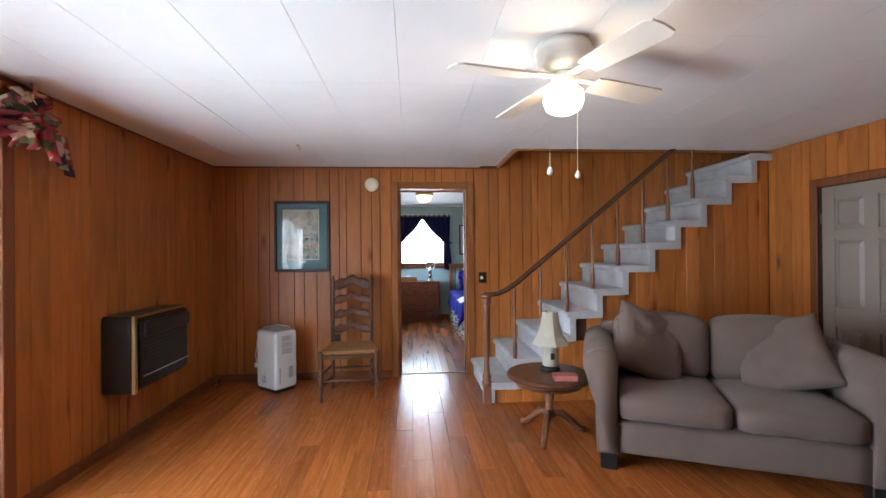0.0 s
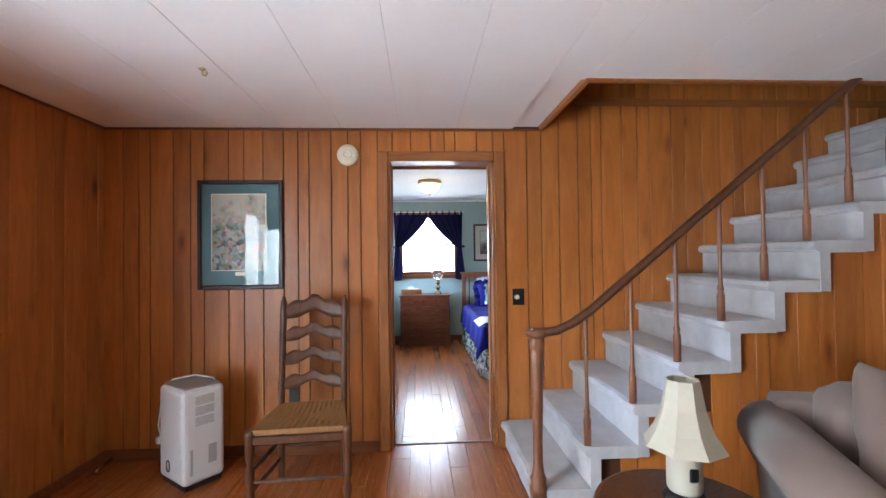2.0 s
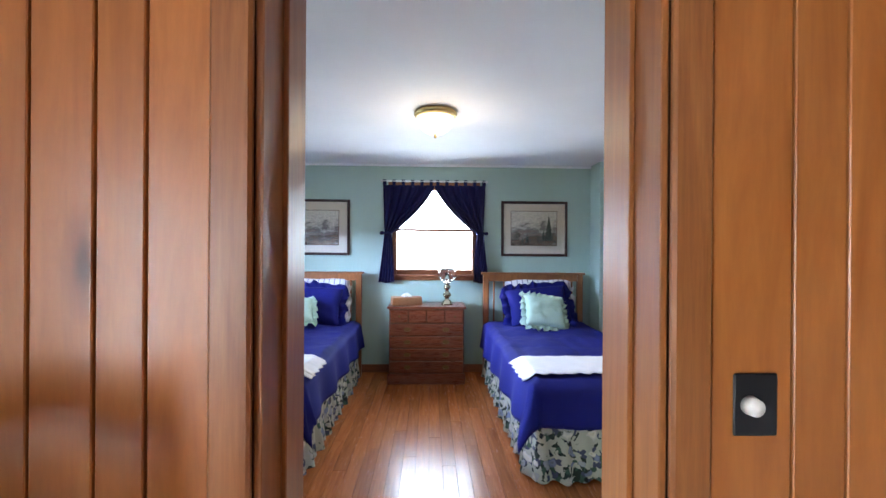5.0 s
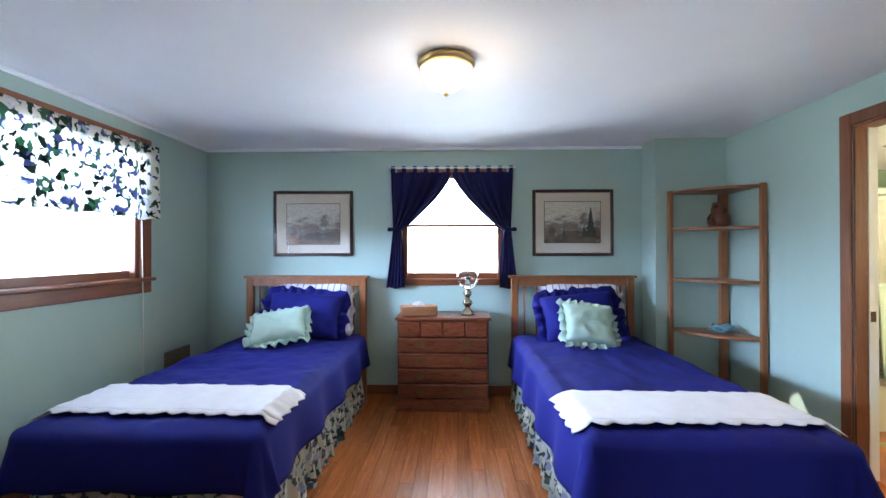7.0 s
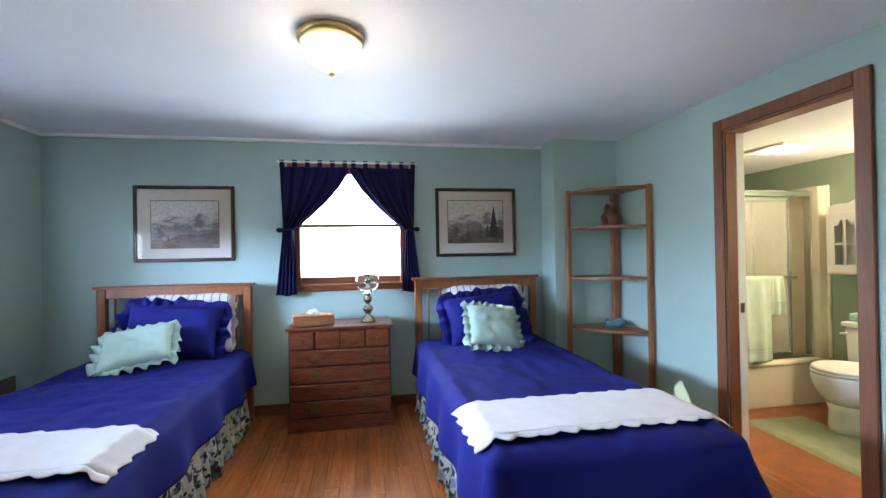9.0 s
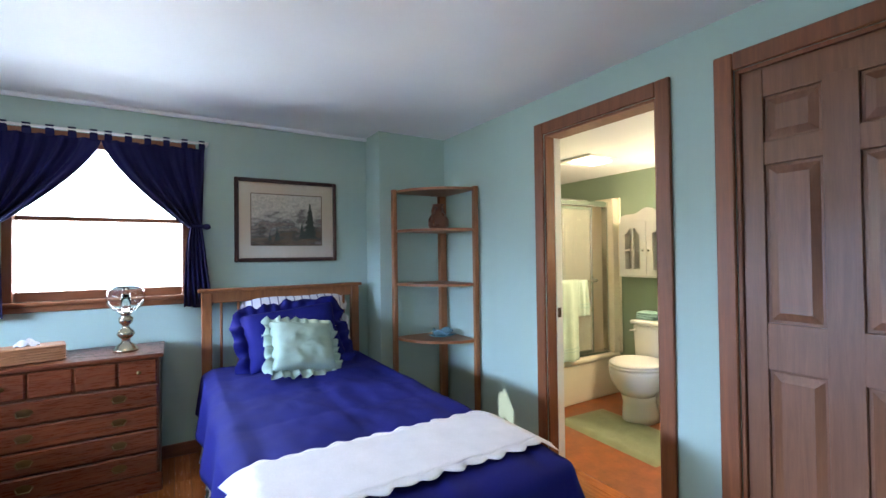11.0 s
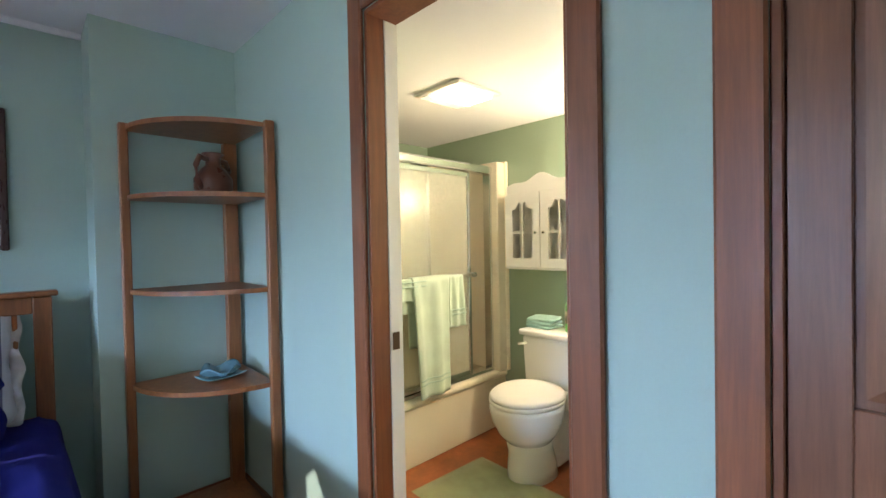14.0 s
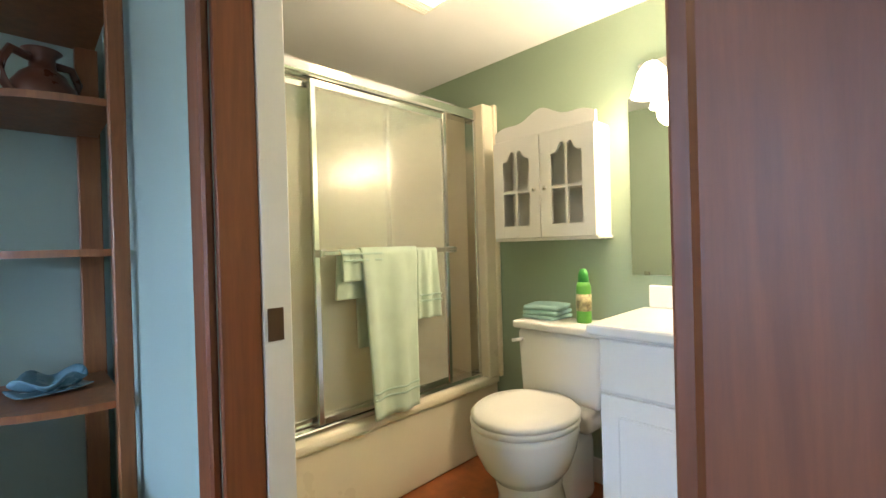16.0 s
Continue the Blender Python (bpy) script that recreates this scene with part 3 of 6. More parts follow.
# ---- living room ----
def staircase():
    st = thing("staircase", 0.58, 3.62, 0, 0, "carpeted staircase with grey treads and a wooden handrail", "staircase")
    run, rise, n = 0.2465, 0.204, 11
    yb = LY1 - 0.013 - 3.62
    for k in range(n):
        x0, z1 = run * k, 0.19 + rise * k
        bm = bmesh.new()
        outline = [(x0 + 0.03, z1 - rise - 0.058), (x0 + 0.03, z1 - 0.055), (x0 + 0.008, z1 - 0.05), (x0, z1 - 0.03), (x0 + 0.008, z1 - 0.008), (x0 + 0.03, z1), (x0 + run + 0.035, z1), (x0 + run + 0.035, z1 - 0.062), (x0 + 0.085, z1 - 0.062), (x0 + 0.085, z1 - rise - 0.058)]
        if k == 0:
            outline[0], outline[-1] = (x0 + 0.03, 0.012), (x0 + 0.085, 0.012)
        nseg = 18
        rows = []
        for j in range(nseg + 1):
            y = (0.005 if k % 2 else 0.0) + (yb - 0.006) * j / nseg
            rows.append([bm.verts.new((x + 0.006 * math.sin(j * 1.3 + k) * (1 if i in (2, 3, 4) else 0.3), y, z + 0.003 * noise.noise((x * 9, y * 9, z * 9)))) for i, (x, z) in enumerate(outline)])
        for a, b in zip(rows, rows[1:]):
            for i in range(len(outline)):
                j = (i + 1) % len(outline)
                bm.faces.new((a[i], a[j], b[j], b[i]))
        bm.faces.new(rows[0])
        bm.faces.new(rows[-1][::-1])
        part("step", bm, CARPET, st, "grey carpeted step" if k == 0 else "")
    panel = part("side_panel", prism([(0.06, 0.0)] + [p for k in range(n) for p in ((run * k + 0.09, max(0.02, 0.12 + rise * (k - 1))), (run * k + 0.09, 0.12 + rise * k))][1:] + [(run * n, 0.12 + rise * (n - 1)), (run * n, 0.0)], 0.045, 0.06), PANEL_BACK, st)
    x = 0.10
    i = 2
    while x < run * n - 0.03:
        w = min(WID[i % len(WID)], run * n - x)
        k0, k1 = int((x - 0.084) / run), int((x + w - 0.084) / run)
        cut = run * k1 + 0.06
        top0, top1 = 0.129 + rise * k0, 0.129 + rise * min(k1, n - 1)
        bm = bmesh.new()
        if k1 > k0 and x < cut < x + w:
            box(bm, x + 0.0015, 0.032, 0.001, cut, 0.044, top0)
            box(bm, cut, 0.032, 0.001, x + w - 0.0015, 0.044, top1)
        else:
            box(bm, x + 0.0015, 0.032, 0.001, x + w - 0.0015, 0.044, top0, 0.003)
        part("side_board", bm, PANEL, st)
        x += w
        i += 1
    part("stringer", cube(0.035, 0.02, 0.0, 0.055, yb, 0.125, 0.002), TRIM, st, "grey-brown first riser board")
    # newel post, turned
    part("newel_post", lathe([(0, 0.16), (0.045, 0.16), (0.045, 0.2), (0.036, 0.215), (0.042, 0.24), (0.030, 0.27), (0.024, 0.33), (0.025, 0.5), (0.033, 0.8), (0.036, 0.86), (0.028, 0.875), (0.04, 0.89), (0.042, 0.93), (0.03, 0.95), (0, 0.95)], 20, m=pose(0.02, 0.03, 0)), STAIR_WOOD, st, "turned brown newel post", True)
    part("newel_foot", cube(-0.015, -0.005, 0.0, 0.055, 0.065, 0.165, 0.004), STAIR_WOOD, st)
    part("newel_cap", lathe([(0, 0.945), (0.05, 0.945), (0.055, 0.96), (0.052, 0.975), (0, 0.98)], 20, m=pose(0.02, 0.03, 0)), STAIR_WOOD, st, "", True)
    pts = [(0.0, 0.97), (0.05, 0.965), (0.12, 0.972), (0.2, 1.005), (0.3, 1.07)]
    zz = lambda x: 1.07 + (x - 0.3) * 0.822
    pts += [(x, zz(x)) for x in (0.6, 1.0, 1.4, 1.75, 2.3)]
    part("handrail", tube([(x, 0.03, z) for x, z in pts], 0.03, 12, flat=0.75), DARK_WOOD, st, "dark brown wooden handrail", True)
    for k in range(8):
        x = 0.275 + 0.2385 * k
        z0 = 0.19 + rise * (k + 1)
        top = zz(x) - 0.01 if x > 0.3 else 1.04
        part("baluster", lathe([(0, z0), (0.019, z0), (0.019, z0 + 0.13), (0.013, z0 + 0.15), (0.017, z0 + 0.165), (0.011, z0 + 0.19), (0.009, (z0 + top) / 2), (0.0125, top - 0.12), (0.01, top)], 10, m=pose(x, 0.03, 0)), STAIR_WOOD, st, "", True)


WID = (0.14, 0.10, 0.075, 0.155, 0.115, 0.09, 0.165, 0.105, 0.13)
staircase()


def sofa():
    s = thing("sofa", 1.04, 2.44, 0, -23, "taupe upholstered two-seat sofa with rolled arms", "sofa")
    L, D = 1.54, 0.92
    part("base", soft_box(0.10, 0.03, 0.11, L - 0.10, D - 0.06, 0.31, 0.02, 0.0), SOFA, s, smooth=True)
    for x in (0.05, L - 0.15):
        for y in (0.04, D - 0.14):
            part("leg", cube(x, y, 0.0, x + 0.1, y + 0.1, 0.12, 0.006), BLACK, s, "dark wooden block foot")
    def arm(mirror):
        ol = [(0.03, 0.11), (0.025, 0.4), (0.015, 0.5)]
        ol += [(0.055 + 0.105 * math.cos(a), 0.655 + 0.105 * math.sin(a)) for a in (radians(d) for d in range(215, -20, -18))]
        ol += [(0.15, 0.5), (0.155, 0.11)]
        return prism([(L - x if mirror else x, z) for x, z in ol], 0.0, D - 0.1)
    for mir in (False, True):
        bm = arm(mir)
        es = [e for e in bm.edges if abs(e.verts[0].co.y - e.verts[1].co.y) < 1e-6 and e.verts[0].co.y < 0.001]
        bmesh.ops.bevel(bm, geom=es, offset=0.02, segments=3, affect="EDGES")
        part("arm", bm, SOFA, s, smooth=True)
    part("back_frame", soft_box(0.06, D - 0.2, 0.15, L - 0.06, D - 0.02, 0.80, 0.05, 0.0), SOFA, s, smooth=True)
    h = (L - 0.31) / 2
    for k in range(2):
        x = 0.155 + h * k
        part("seat_cushion", soft_box(x + 0.003, 0.0, 0.315, x + h - 0.003, D - 0.2, 0.475, 0.045, 0.02), SOFA, s, smooth=True)
        part("back_cushion", soft_box(x + 0.004, D - 0.40, 0.46, x + h - 0.004, D - 0.17, 0.875, 0.07, 0.035), SOFA, s, smooth=True)
    base = pose(1.04, 2.44, 0, 0, 0, -23)
    for x, y, z, rx, ry, rz, k in ((0.34, 0.34, 0.50, -24, 24, 24, 0.0), (1.17, 0.34, 0.48, -34, -20, -18, 3.0)):
        pillow("throw_pillow", 0.52, 0.48, 0.17, SOFA, base @ pose(x, y, z, rx, ry, rz), "taupe square throw pillow leaning on the sofa", seed=k, group="sofa pillows")


sofa()


def side_table():
    t = thing("side_table", 0.945, 2.97, 0, 20, "round dark wood pedestal side table", "side table")
    part("tabletop", lathe([(0, 0.415), (0.285, 0.415), (0.305, 0.425), (0.312, 0.44), (0.305, 0.452), (0.29, 0.458), (0, 0.458)], 48), DARK_WOOD, t, smooth=False)
    part("apron", lathe([(0.23, 0.375), (0.24, 0.375), (0.24, 0.415), (0.23, 0.415), (0.23, 0.375)], 40), DARK_WOOD, t, smooth=True)
    part("pedestal", lathe([(0, 0.13), (0.035, 0.13), (0.045, 0.15), (0.04, 0.17), (0.03, 0.19), (0.026, 0.23), (0.04, 0.3), (0.032, 0.34), (0.05, 0.36), (0.06, 0.378), (0, 0.378)], 20), STAIR_WOOD, t, "turned wooden pedestal", True)
    for k in range(3):
        a = radians(103 + 120 * k)
        d = Vector((math.cos(a), math.sin(a), 0))
        pts = [d * 0.02 + Vector((0, 0, 0.17)), d * 0.09 + Vector((0, 0, 0.155)), d * 0.17 + Vector((0, 0, 0.085)), d * 0.23 + Vector((0, 0, 0.032)), d * 0.27 + Vector((0, 0, 0.022))]
        part("leg", tube(pts, [0.026, 0.026, 0.022, 0.02, 0.022], 8), STAIR_WOOD, t, "", True)
    l = thing("table_lamp", 0.975, 3.03, 0.458, 0, "jar-shaped table lamp with cream octagonal shade", "lamp")
    l.scale = (1.2, 1.2, 1.2)
    part("base", lathe([(0, 0), (0.06, 0), (0.062, 0.012), (0.05, 0.03), (0, 0.03)], 24), BLACK, l, "black lamp foot", True)
    part("body", lathe([(0, 0.03), (0.046, 0.03), (0.05, 0.04), (0.05, 0.15), (0.045, 0.155), (0, 0.155)], 24), SHADE_CLOTH, l, "cream ceramic jar body", True)
    part("emblem", cube(-0.015, -0.053, 0.075, 0.012, -0.047, 0.115, 0.004), BLACK, l, "small dark emblem")
    part("neck", lathe([(0, 0.155), (0.05, 0.155), (0.046, 0.175), (0.02, 0.185), (0.015, 0.22), (0, 0.22)], 20), BLACK, l, "black neck", True)
    prof = [(0.118, 0.165), (0.085, 0.215), (0.062, 0.28), (0.048, 0.365), (0.044, 0.362), (0.058, 0.278), (0.081, 0.212), (0.114, 0.165), (0.118, 0.165)]
    part("shade", lathe(prof, 8), SHADE_CLOTH, l, "flared cream fabric lampshade")
    b = thing("book", 1.0, 2.79, 0.458, -8, "small pink hardback book on the side table", "book")
    pink = paint("pink_cover", (0.50, 0.16, 0.14), 0.5, 0.08, 20)
    part("cover", boxes((-0.08, -0.05, 0, 0.08, 0.05, 0.003), (-0.08, -0.05, 0.031, 0.08, 0.05, 0.034), (-0.08, 0.047, 0.003, 0.08, 0.05, 0.031)), pink, b)
    part("pages", cube(-0.077, -0.047, 0.003, 0.077, 0.047, 0.031), pink, b, "pinkish page edges")


side_table()


def ladder_chair():
    c = thing("ladder_back_chair", -0.632, 3.87, 0, 4, "dark turned-wood ladder-back chair with woven rush seat", "chair")
    straw = wood("rush_seat", (0.20, 0.088, 0.026), (0.36, 0.175, 0.058), (60, 4, 4), 0.6, shuffle=False)
    # seat frame is a trapezoid, wider in front
    fw, bw, d, z = 0.25, 0.19, 0.43, 0.44
    bm = bmesh.new()
    n = 14
    def seat(u, v):
        hw_ = fw + (bw - fw) * v
        x, y = (2 * u - 1) * hw_, v * d - 0.05
        tri = min(u, 1 - u, v, 1 - v)
        return Vector((x, y, z + 0.022 - 0.03 * tri + 0.002 * math.sin((u if min(u, 1 - u) > min(v, 1 - v) else v) * 90)))
    sheet(n * 2, n * 2, seat, 0.025, bm)
    part("seat", bm, straw, c, "woven rush seat")
    for x, turns in ((-fw, 1), (fw, 1)):
        prof = [(0, 0), (0.016, 0.0), (0.02, 0.04), (0.012, 0.06), (0.022, 0.1), (0.024, 0.13), (0.013, 0.17), (0.024, 0.2), (0.024, 0.25), (0.014, 0.28), (0.024, 0.32), (0.024, 0.41), (0.026, 0.44), (0.02, 0.46), (0, 0.46)]
        part("leg", lathe(prof, 12, m=pose(x, -0.04, 0)), CHAIR_WOOD, c, "turned front leg", True)
    back = lambda zz_: d - 0.05 + max(0, zz_ - 0.45) * 0.14
    for x in (-bw, bw):
        pts, rad = [], []
        for i in range(60):
            zz_ = 1.11 * i / 59
            pts.append((x, back(zz_), zz_))
            bead = 0.008 * abs(math.sin(zz_ * 90)) if any(a < zz_ < b for a, b in ((0.53, 0.6), (0.68, 0.76), (0.84, 0.92), (0.98, 1.05))) else 0.004
            rad.append(0.016 + bead if zz_ < 1.06 else (0.02 if zz_ < 1.09 else 0.011))
        part("back_post", tube(pts, rad, 10), CHAIR_WOOD, c, "turned back post with finial", True)
    for zz_, hh, arch in ((0.555, 0.055, 0.03), (0.70, 0.055, 0.03), (0.845, 0.055, 0.035), (0.985, 0.075, 0.05)):
        def slat(u, v, zz_=zz_, hh=hh, arch=arch):
            s = 2 * u - 1
            top = arch * (math.cos(s * math.pi) * 0.5 + 0.5) + 0.012 * math.cos(3 * s * math.pi)
            bot = 0.022 * math.cos(s * math.pi * 1.0) + 0.008 * math.cos(s * 2 * math.pi)
            z2 = zz_ + bot * (1 - v) + v * (hh + top)
            return Vector((s * bw, back(z2) + 0.02 * (1 - s * s), z2))
        part("slat", sheet(20, 3, slat, 0.012), CHAIR_WOOD, c, "", True)
    part("front_rail", cube(-fw, -0.055, 0.385, fw, -0.03, 0.425, 0.006), CHAIR_WOOD, c)
    for y0, y1, x0, x1, zz_ in ((-0.04, -0.04, -fw, fw, 0.19), (d - 0.05, d - 0.05, -bw, bw, 0.2), (-0.04, d - 0.05, -fw, -bw, 0.13), (-0.04, d - 0.05, fw, bw, 0.13), (-0.04, d - 0.05, -fw, -bw, 0.24), (-0.04, d - 0.05, fw, bw, 0.24)):
        a, b = Vector((x0, y0, zz_)), Vector((x1, y1, zz_))
        part("stretcher", tube([a.lerp(b, k / 8) for k in range(9)], [0.008, 0.01, 0.011, 0.016, 0.011, 0.016, 0.011, 0.01, 0.008], 8), CHAIR_WOOD, c, "", True)


ladder_chair()


def dehumidifier():
    d = thing("dehumidifier", -1.40, 4.27, 0, -38, "white portable dehumidifier with side grilles", "dehumidifier")
    w, dp, h = 0.155, 0.125, 0.60
    plastic = paint("white_plastic", (0.74, 0.74, 0.75), 0.35, 0.02)
    grey = paint("grey_plastic", (0.32, 0.30, 0.27), 0.5, 0.05)
    part("body", box(bmesh.new(), -w, -dp, 0.03, w, dp, h - 0.012, 0.03, 3), plastic, d, smooth=False)
    part("base", cube(-w + 0.015, -dp + 0.015, 0.0, w - 0.015, dp - 0.015, 0.035, 0.006), BLACK, d, "dark recessed base")
    part("top_panel", box(bmesh.new(), -w + 0.02, -dp + 0.02, h - 0.014, w - 0.02, dp - 0.02, h, 0.008, 2), grey, d, "grey-brown control top")
    g = paint("vent_grey", (0.42, 0.42, 0.43), 0.5)
    for i in range(3):
        for j in range(7):
            z = 0.37 + i * 0.062 + j * 0.0075
            part("vent_slot", cube(w - 0.002, -0.055, z, w + 0.002, 0.055, z + 0.0045), g, d)
    part("water_window", cube(w - 0.002, 0.02, 0.13, w + 0.003, 0.07, 0.24, 0.001), g, d, "grey water level window")
    part("handle_recess", cube(w - 0.002, -0.085, 0.09, w + 0.003, -0.07, 0.24, 0.001), g, d)
    ring = bmesh.new()
    tube([(-0.03 + 0.022 * math.cos(a), -dp - 0.001, 0.12 + 0.032 * math.sin(a)) for a in (2 * math.pi * k / 24 for k in range(25))], 0.003, 6, ring)
    part("emblem_ring", ring, BLACK, d, "dark round emblem")
    part("cord", tube([(-0.16, -0.11, 0.25), (-0.175, -0.12, 0.33), (-0.165, -0.1, 0.5), (-0.13, -0.06, 0.605), (-0.05, 0.04, 0.625), (0.06, 0.1, 0.61), (0.1, 0.13, 0.5)], 0.005, 8), plastic, d, "white power cord", True)
    part("plug", cube(-0.18, -0.135, 0.22, -0.15, -0.105, 0.26, 0.005), plastic, d)


dehumidifier()


def gas_heater():
    h = thing("wall_heater", LX0 + 0.013, 3.22, 0.415, 90, "black wall-mounted gas heater with brass trim", "heater")
    # local x runs back towards the camera's start, y points into the wall
    W = 0.34
    grille = paint("heater_black", (0.02, 0.019, 0.018), 0.4, 0.1)
    part("body", cube(-W, -0.20, 0, W, 0, 0.52, 0.012), grille, h)
    part("front_panel", cube(-W + 0.05, -0.235, 0.03, W - 0.02, -0.201, 0.49, 0.01), BLACK, h, "glossy black front panel")
    part("upper_louvre", cube(-W + 0.06, -0.26, 0.37, W - 0.03, -0.236, 0.47, 0.01), grille, h)
    for x in (-W - 0.002, ):
        part("side_trim", cube(x, -0.222, 0.0, x + 0.03, -0.2, 0.52, 0.002), BRASS, h, "brass edge strip")
    part("top_trim", cube(-W, -0.222, 0.505, W, -0.2, 0.522, 0.002), BRASS, h, "brass top strip")
    part("chrome_bar", cube(-W + 0.06, -0.246, 0.10, W - 0.03, -0.236, 0.112, 0.002), CHROME, h, "thin chrome bar")
    for i in range(8):
        part("grille_bar", cube(-W + 0.07, -0.241, 0.14 + i * 0.026, W - 0.04, -0.236, 0.152 + i * 0.026), grille, h)


gas_heater()
tagged(part("gas_pipe", tube([(-2.05, 4.52, 0.03), (-2.04, 4.40, 0.03), (-2.02, 4.33, 0.03)], 0.012, 8), NICKEL, smooth=True), "short metal gas pipe at the skirting", "pipe")


def print_mat(name, kind):
    """A printed picture: flowers, or misty hills."""
    m, nt, b = nodes_of(name)
    v = coords(nt)
    if kind == "flowers":
        vo = nt.nodes.new("ShaderNodeTexVoronoi")
        vo.inputs["Scale"].default_value = 42
        wv = nt.nodes.new("ShaderNodeVectorMath")
        wv.operation = "MULTIPLY_ADD"
        nz = nt.nodes.new("ShaderNodeTexNoise")
        nz.inputs["Scale"].default_value = 20
        nt.links.new(v, nz.inputs["Vector"])
        nt.links.new(nz.outputs["Color"], wv.inputs[0])
        wv.inputs[1].default_value = (0.05, 0.05, 0.05)
        nt.links.new(v, wv.inputs[2])
        nt.links.new(wv.outputs[0], vo.inputs["Vector"])
        sp = nt.nodes.new("ShaderNodeSeparateColor")
        nt.links.new(vo.outputs["Color"], sp.inputs[0])
        col = ramp(nt, sp.outputs[0], [(0, (0.03, 0.05, 0.05)), (0.3, (0.16, 0.24, 0.16)), (0.5, (0.3, 0.36, 0.33)), (0.68, (0.45, 0.16, 0.12)), (0.82, (0.5, 0.42, 0.38)), (0.95, (0.1, 0.12, 0.2))])
        sx = nt.nodes.new("ShaderNodeSeparateXYZ")
        nt.links.new(v, sx.inputs[0])
        add = nt.nodes.new("ShaderNodeMath")
        nt.links.new(sx.outputs[2], add.inputs[0])
        nt.links.new(noise_of(nt, v, 9), add.inputs[1])
        top = ramp(nt, add.outputs[0], [(0.78, (0, 0, 0)), (1.0, (1, 1, 1))])
        col = mixc(nt, "MIX", top, col, (0.50, 0.45, 0.36))
        low = ramp(nt, add.outputs[0], [(0.28, (0.35, 0.35, 0.5)), (0.5, (1, 1, 1))])
        col = mixc(nt, "MULTIPLY", 1.0, col, low)
    else:
        sx = nt.nodes.new("ShaderNodeSeparateXYZ")
        nt.links.new(v, sx.inputs[0])
        mul = nt.nodes.new("ShaderNodeMath")
        mul.operation, mul.inputs[1].default_value = "MULTIPLY_ADD", 1.7
        nt.links.new(sx.outputs[2], mul.inputs[0])
        nt.links.new(noise_of(nt, coords(nt, (1, 1, 2.5)), 7, 6), mul.inputs[2])
        col = ramp(nt, mul.outputs[0], [(0.42, (0.07, 0.05, 0.04)), (0.55, (0.24, 0.15, 0.11)), (0.63, (0.09, 0.08, 0.075)), (0.72, (0.36, 0.27, 0.25)), (0.78, (0.22, 0.20, 0.21)), (0.88, (0.58, 0.54, 0.51)), (1.0, (0.70, 0.67, 0.62))])
        fine = noise_of(nt, v, 60, 4)
        col = mixc(nt, "MULTIPLY", 0.6, col, ramp(nt, fine, [(0.35, (0.5,) * 3), (0.6, (1,) * 3)]))
    nt.links.new(col, b.inputs["Base Color"])
    b.inputs["Roughness"].default_value = 0.25
    return m


def framed(name, x0, x1, z0, z1, y, inner, frame_mat, mat_mat, art, label, fw=0.03, tree=None):
    """A framed print on a wall that faces the camera."""
    cx = (x0 + x1) / 2
    p = thing(name, cx, y, z0, 0, label, "picture")
    w, h = (x1 - x0) / 2, z1 - z0
    for a, b, c, d in ((-w, -w + fw, 0, h), (w - fw, w, 0, h)):
        part("frame_side", cube(a, -0.024, c, b, 0, d, 0.006), frame_mat, p)
    for c, d in ((0, fw), (h - fw, h)):
        part("frame_rail", cube(-w + fw, -0.0235, c, w - fw, 0, d, 0.006), frame_mat, p)
    part("mount", cube(-w + fw - 0.002, -0.011, fw - 0.002, w - fw + 0.002, -0.002, h - fw + 0.002), mat_mat, p, "picture mount")
    ix0, ix1, iz0, iz1 = inner[0] - cx, inner[1] - cx, inner[2] - z0, inner[3] - z0
    part("inner_line", cube(ix0 - 0.006, -0.0125, iz0 - 0.006, ix1 + 0.006, -0.0115, iz1 + 0.006), DARK_WOOD if tree else CREAM, p)
    pr = part("print", cube(-(ix1 - ix0) / 2, -0.0145, 0, (ix1 - ix0) / 2, -0.013, iz1 - iz0), art, p, m=pose((ix0 + ix1) / 2, 0, iz0))
    if tree:
        green = plain("print_fir", (0.03, 0.035, 0.03), 0.3)
        for tx, tz, th in tree:
            bm = bmesh.new()
            ol = [(tx - 0.002, tz), (tx - 0.002, tz + 0.02)]
            n = 7
            left = []
            for i in range(n):
                zz = tz + 0.02 + (th - 0.02) * i / n
                ww = th * 0.22 * (1 - i / n)
                left += [(-ww, zz), (-ww * 0.45, zz + (th - 0.02) / n * 0.8)]
            ol = [(tx + a, b) for a, b in left] + [(tx, tz + th)] + [(tx - a, b) for a, b in left[::-1]]
            prism(ol, -0.0155, -0.0148, bm)
            part("printed_fir", bm, green, p)
    g = part("glazing", cube(-w + fw - 0.001, -0.0185, fw - 0.001, w - fw + 0.001, -0.0165, h - fw + 0.001), GLASS, p, "clear picture glass")
    g.visible_shadow = False
    return p


TEAL_MOUNT = paint("teal_mount", (0.07, 0.16, 0.18), 0.6, 0.04)
IVORY_MOUNT = paint("ivory_mount", (0.60, 0.53, 0.45), 0.7, 0.03)
PLUM = wood("plum_frame", (0.03, 0.009, 0.009), (0.065, 0.02, 0.016), (16, 16, 2), 0.3)
flower = framed("framed_picture", -1.505, -0.925, 1.145, 1.90, LY1 - 0.013, (-1.405, -1.045, 1.28, 1.80), PLUM, TEAL_MOUNT, print_mat("flower_print", "flowers"), "dark framed flower print with teal mount on panelling")
part("caption_label", cube(-0.035, -0.0125, 0.095, 0.035, -0.0115, 0.12), CREAM, flower, "small cream caption label")

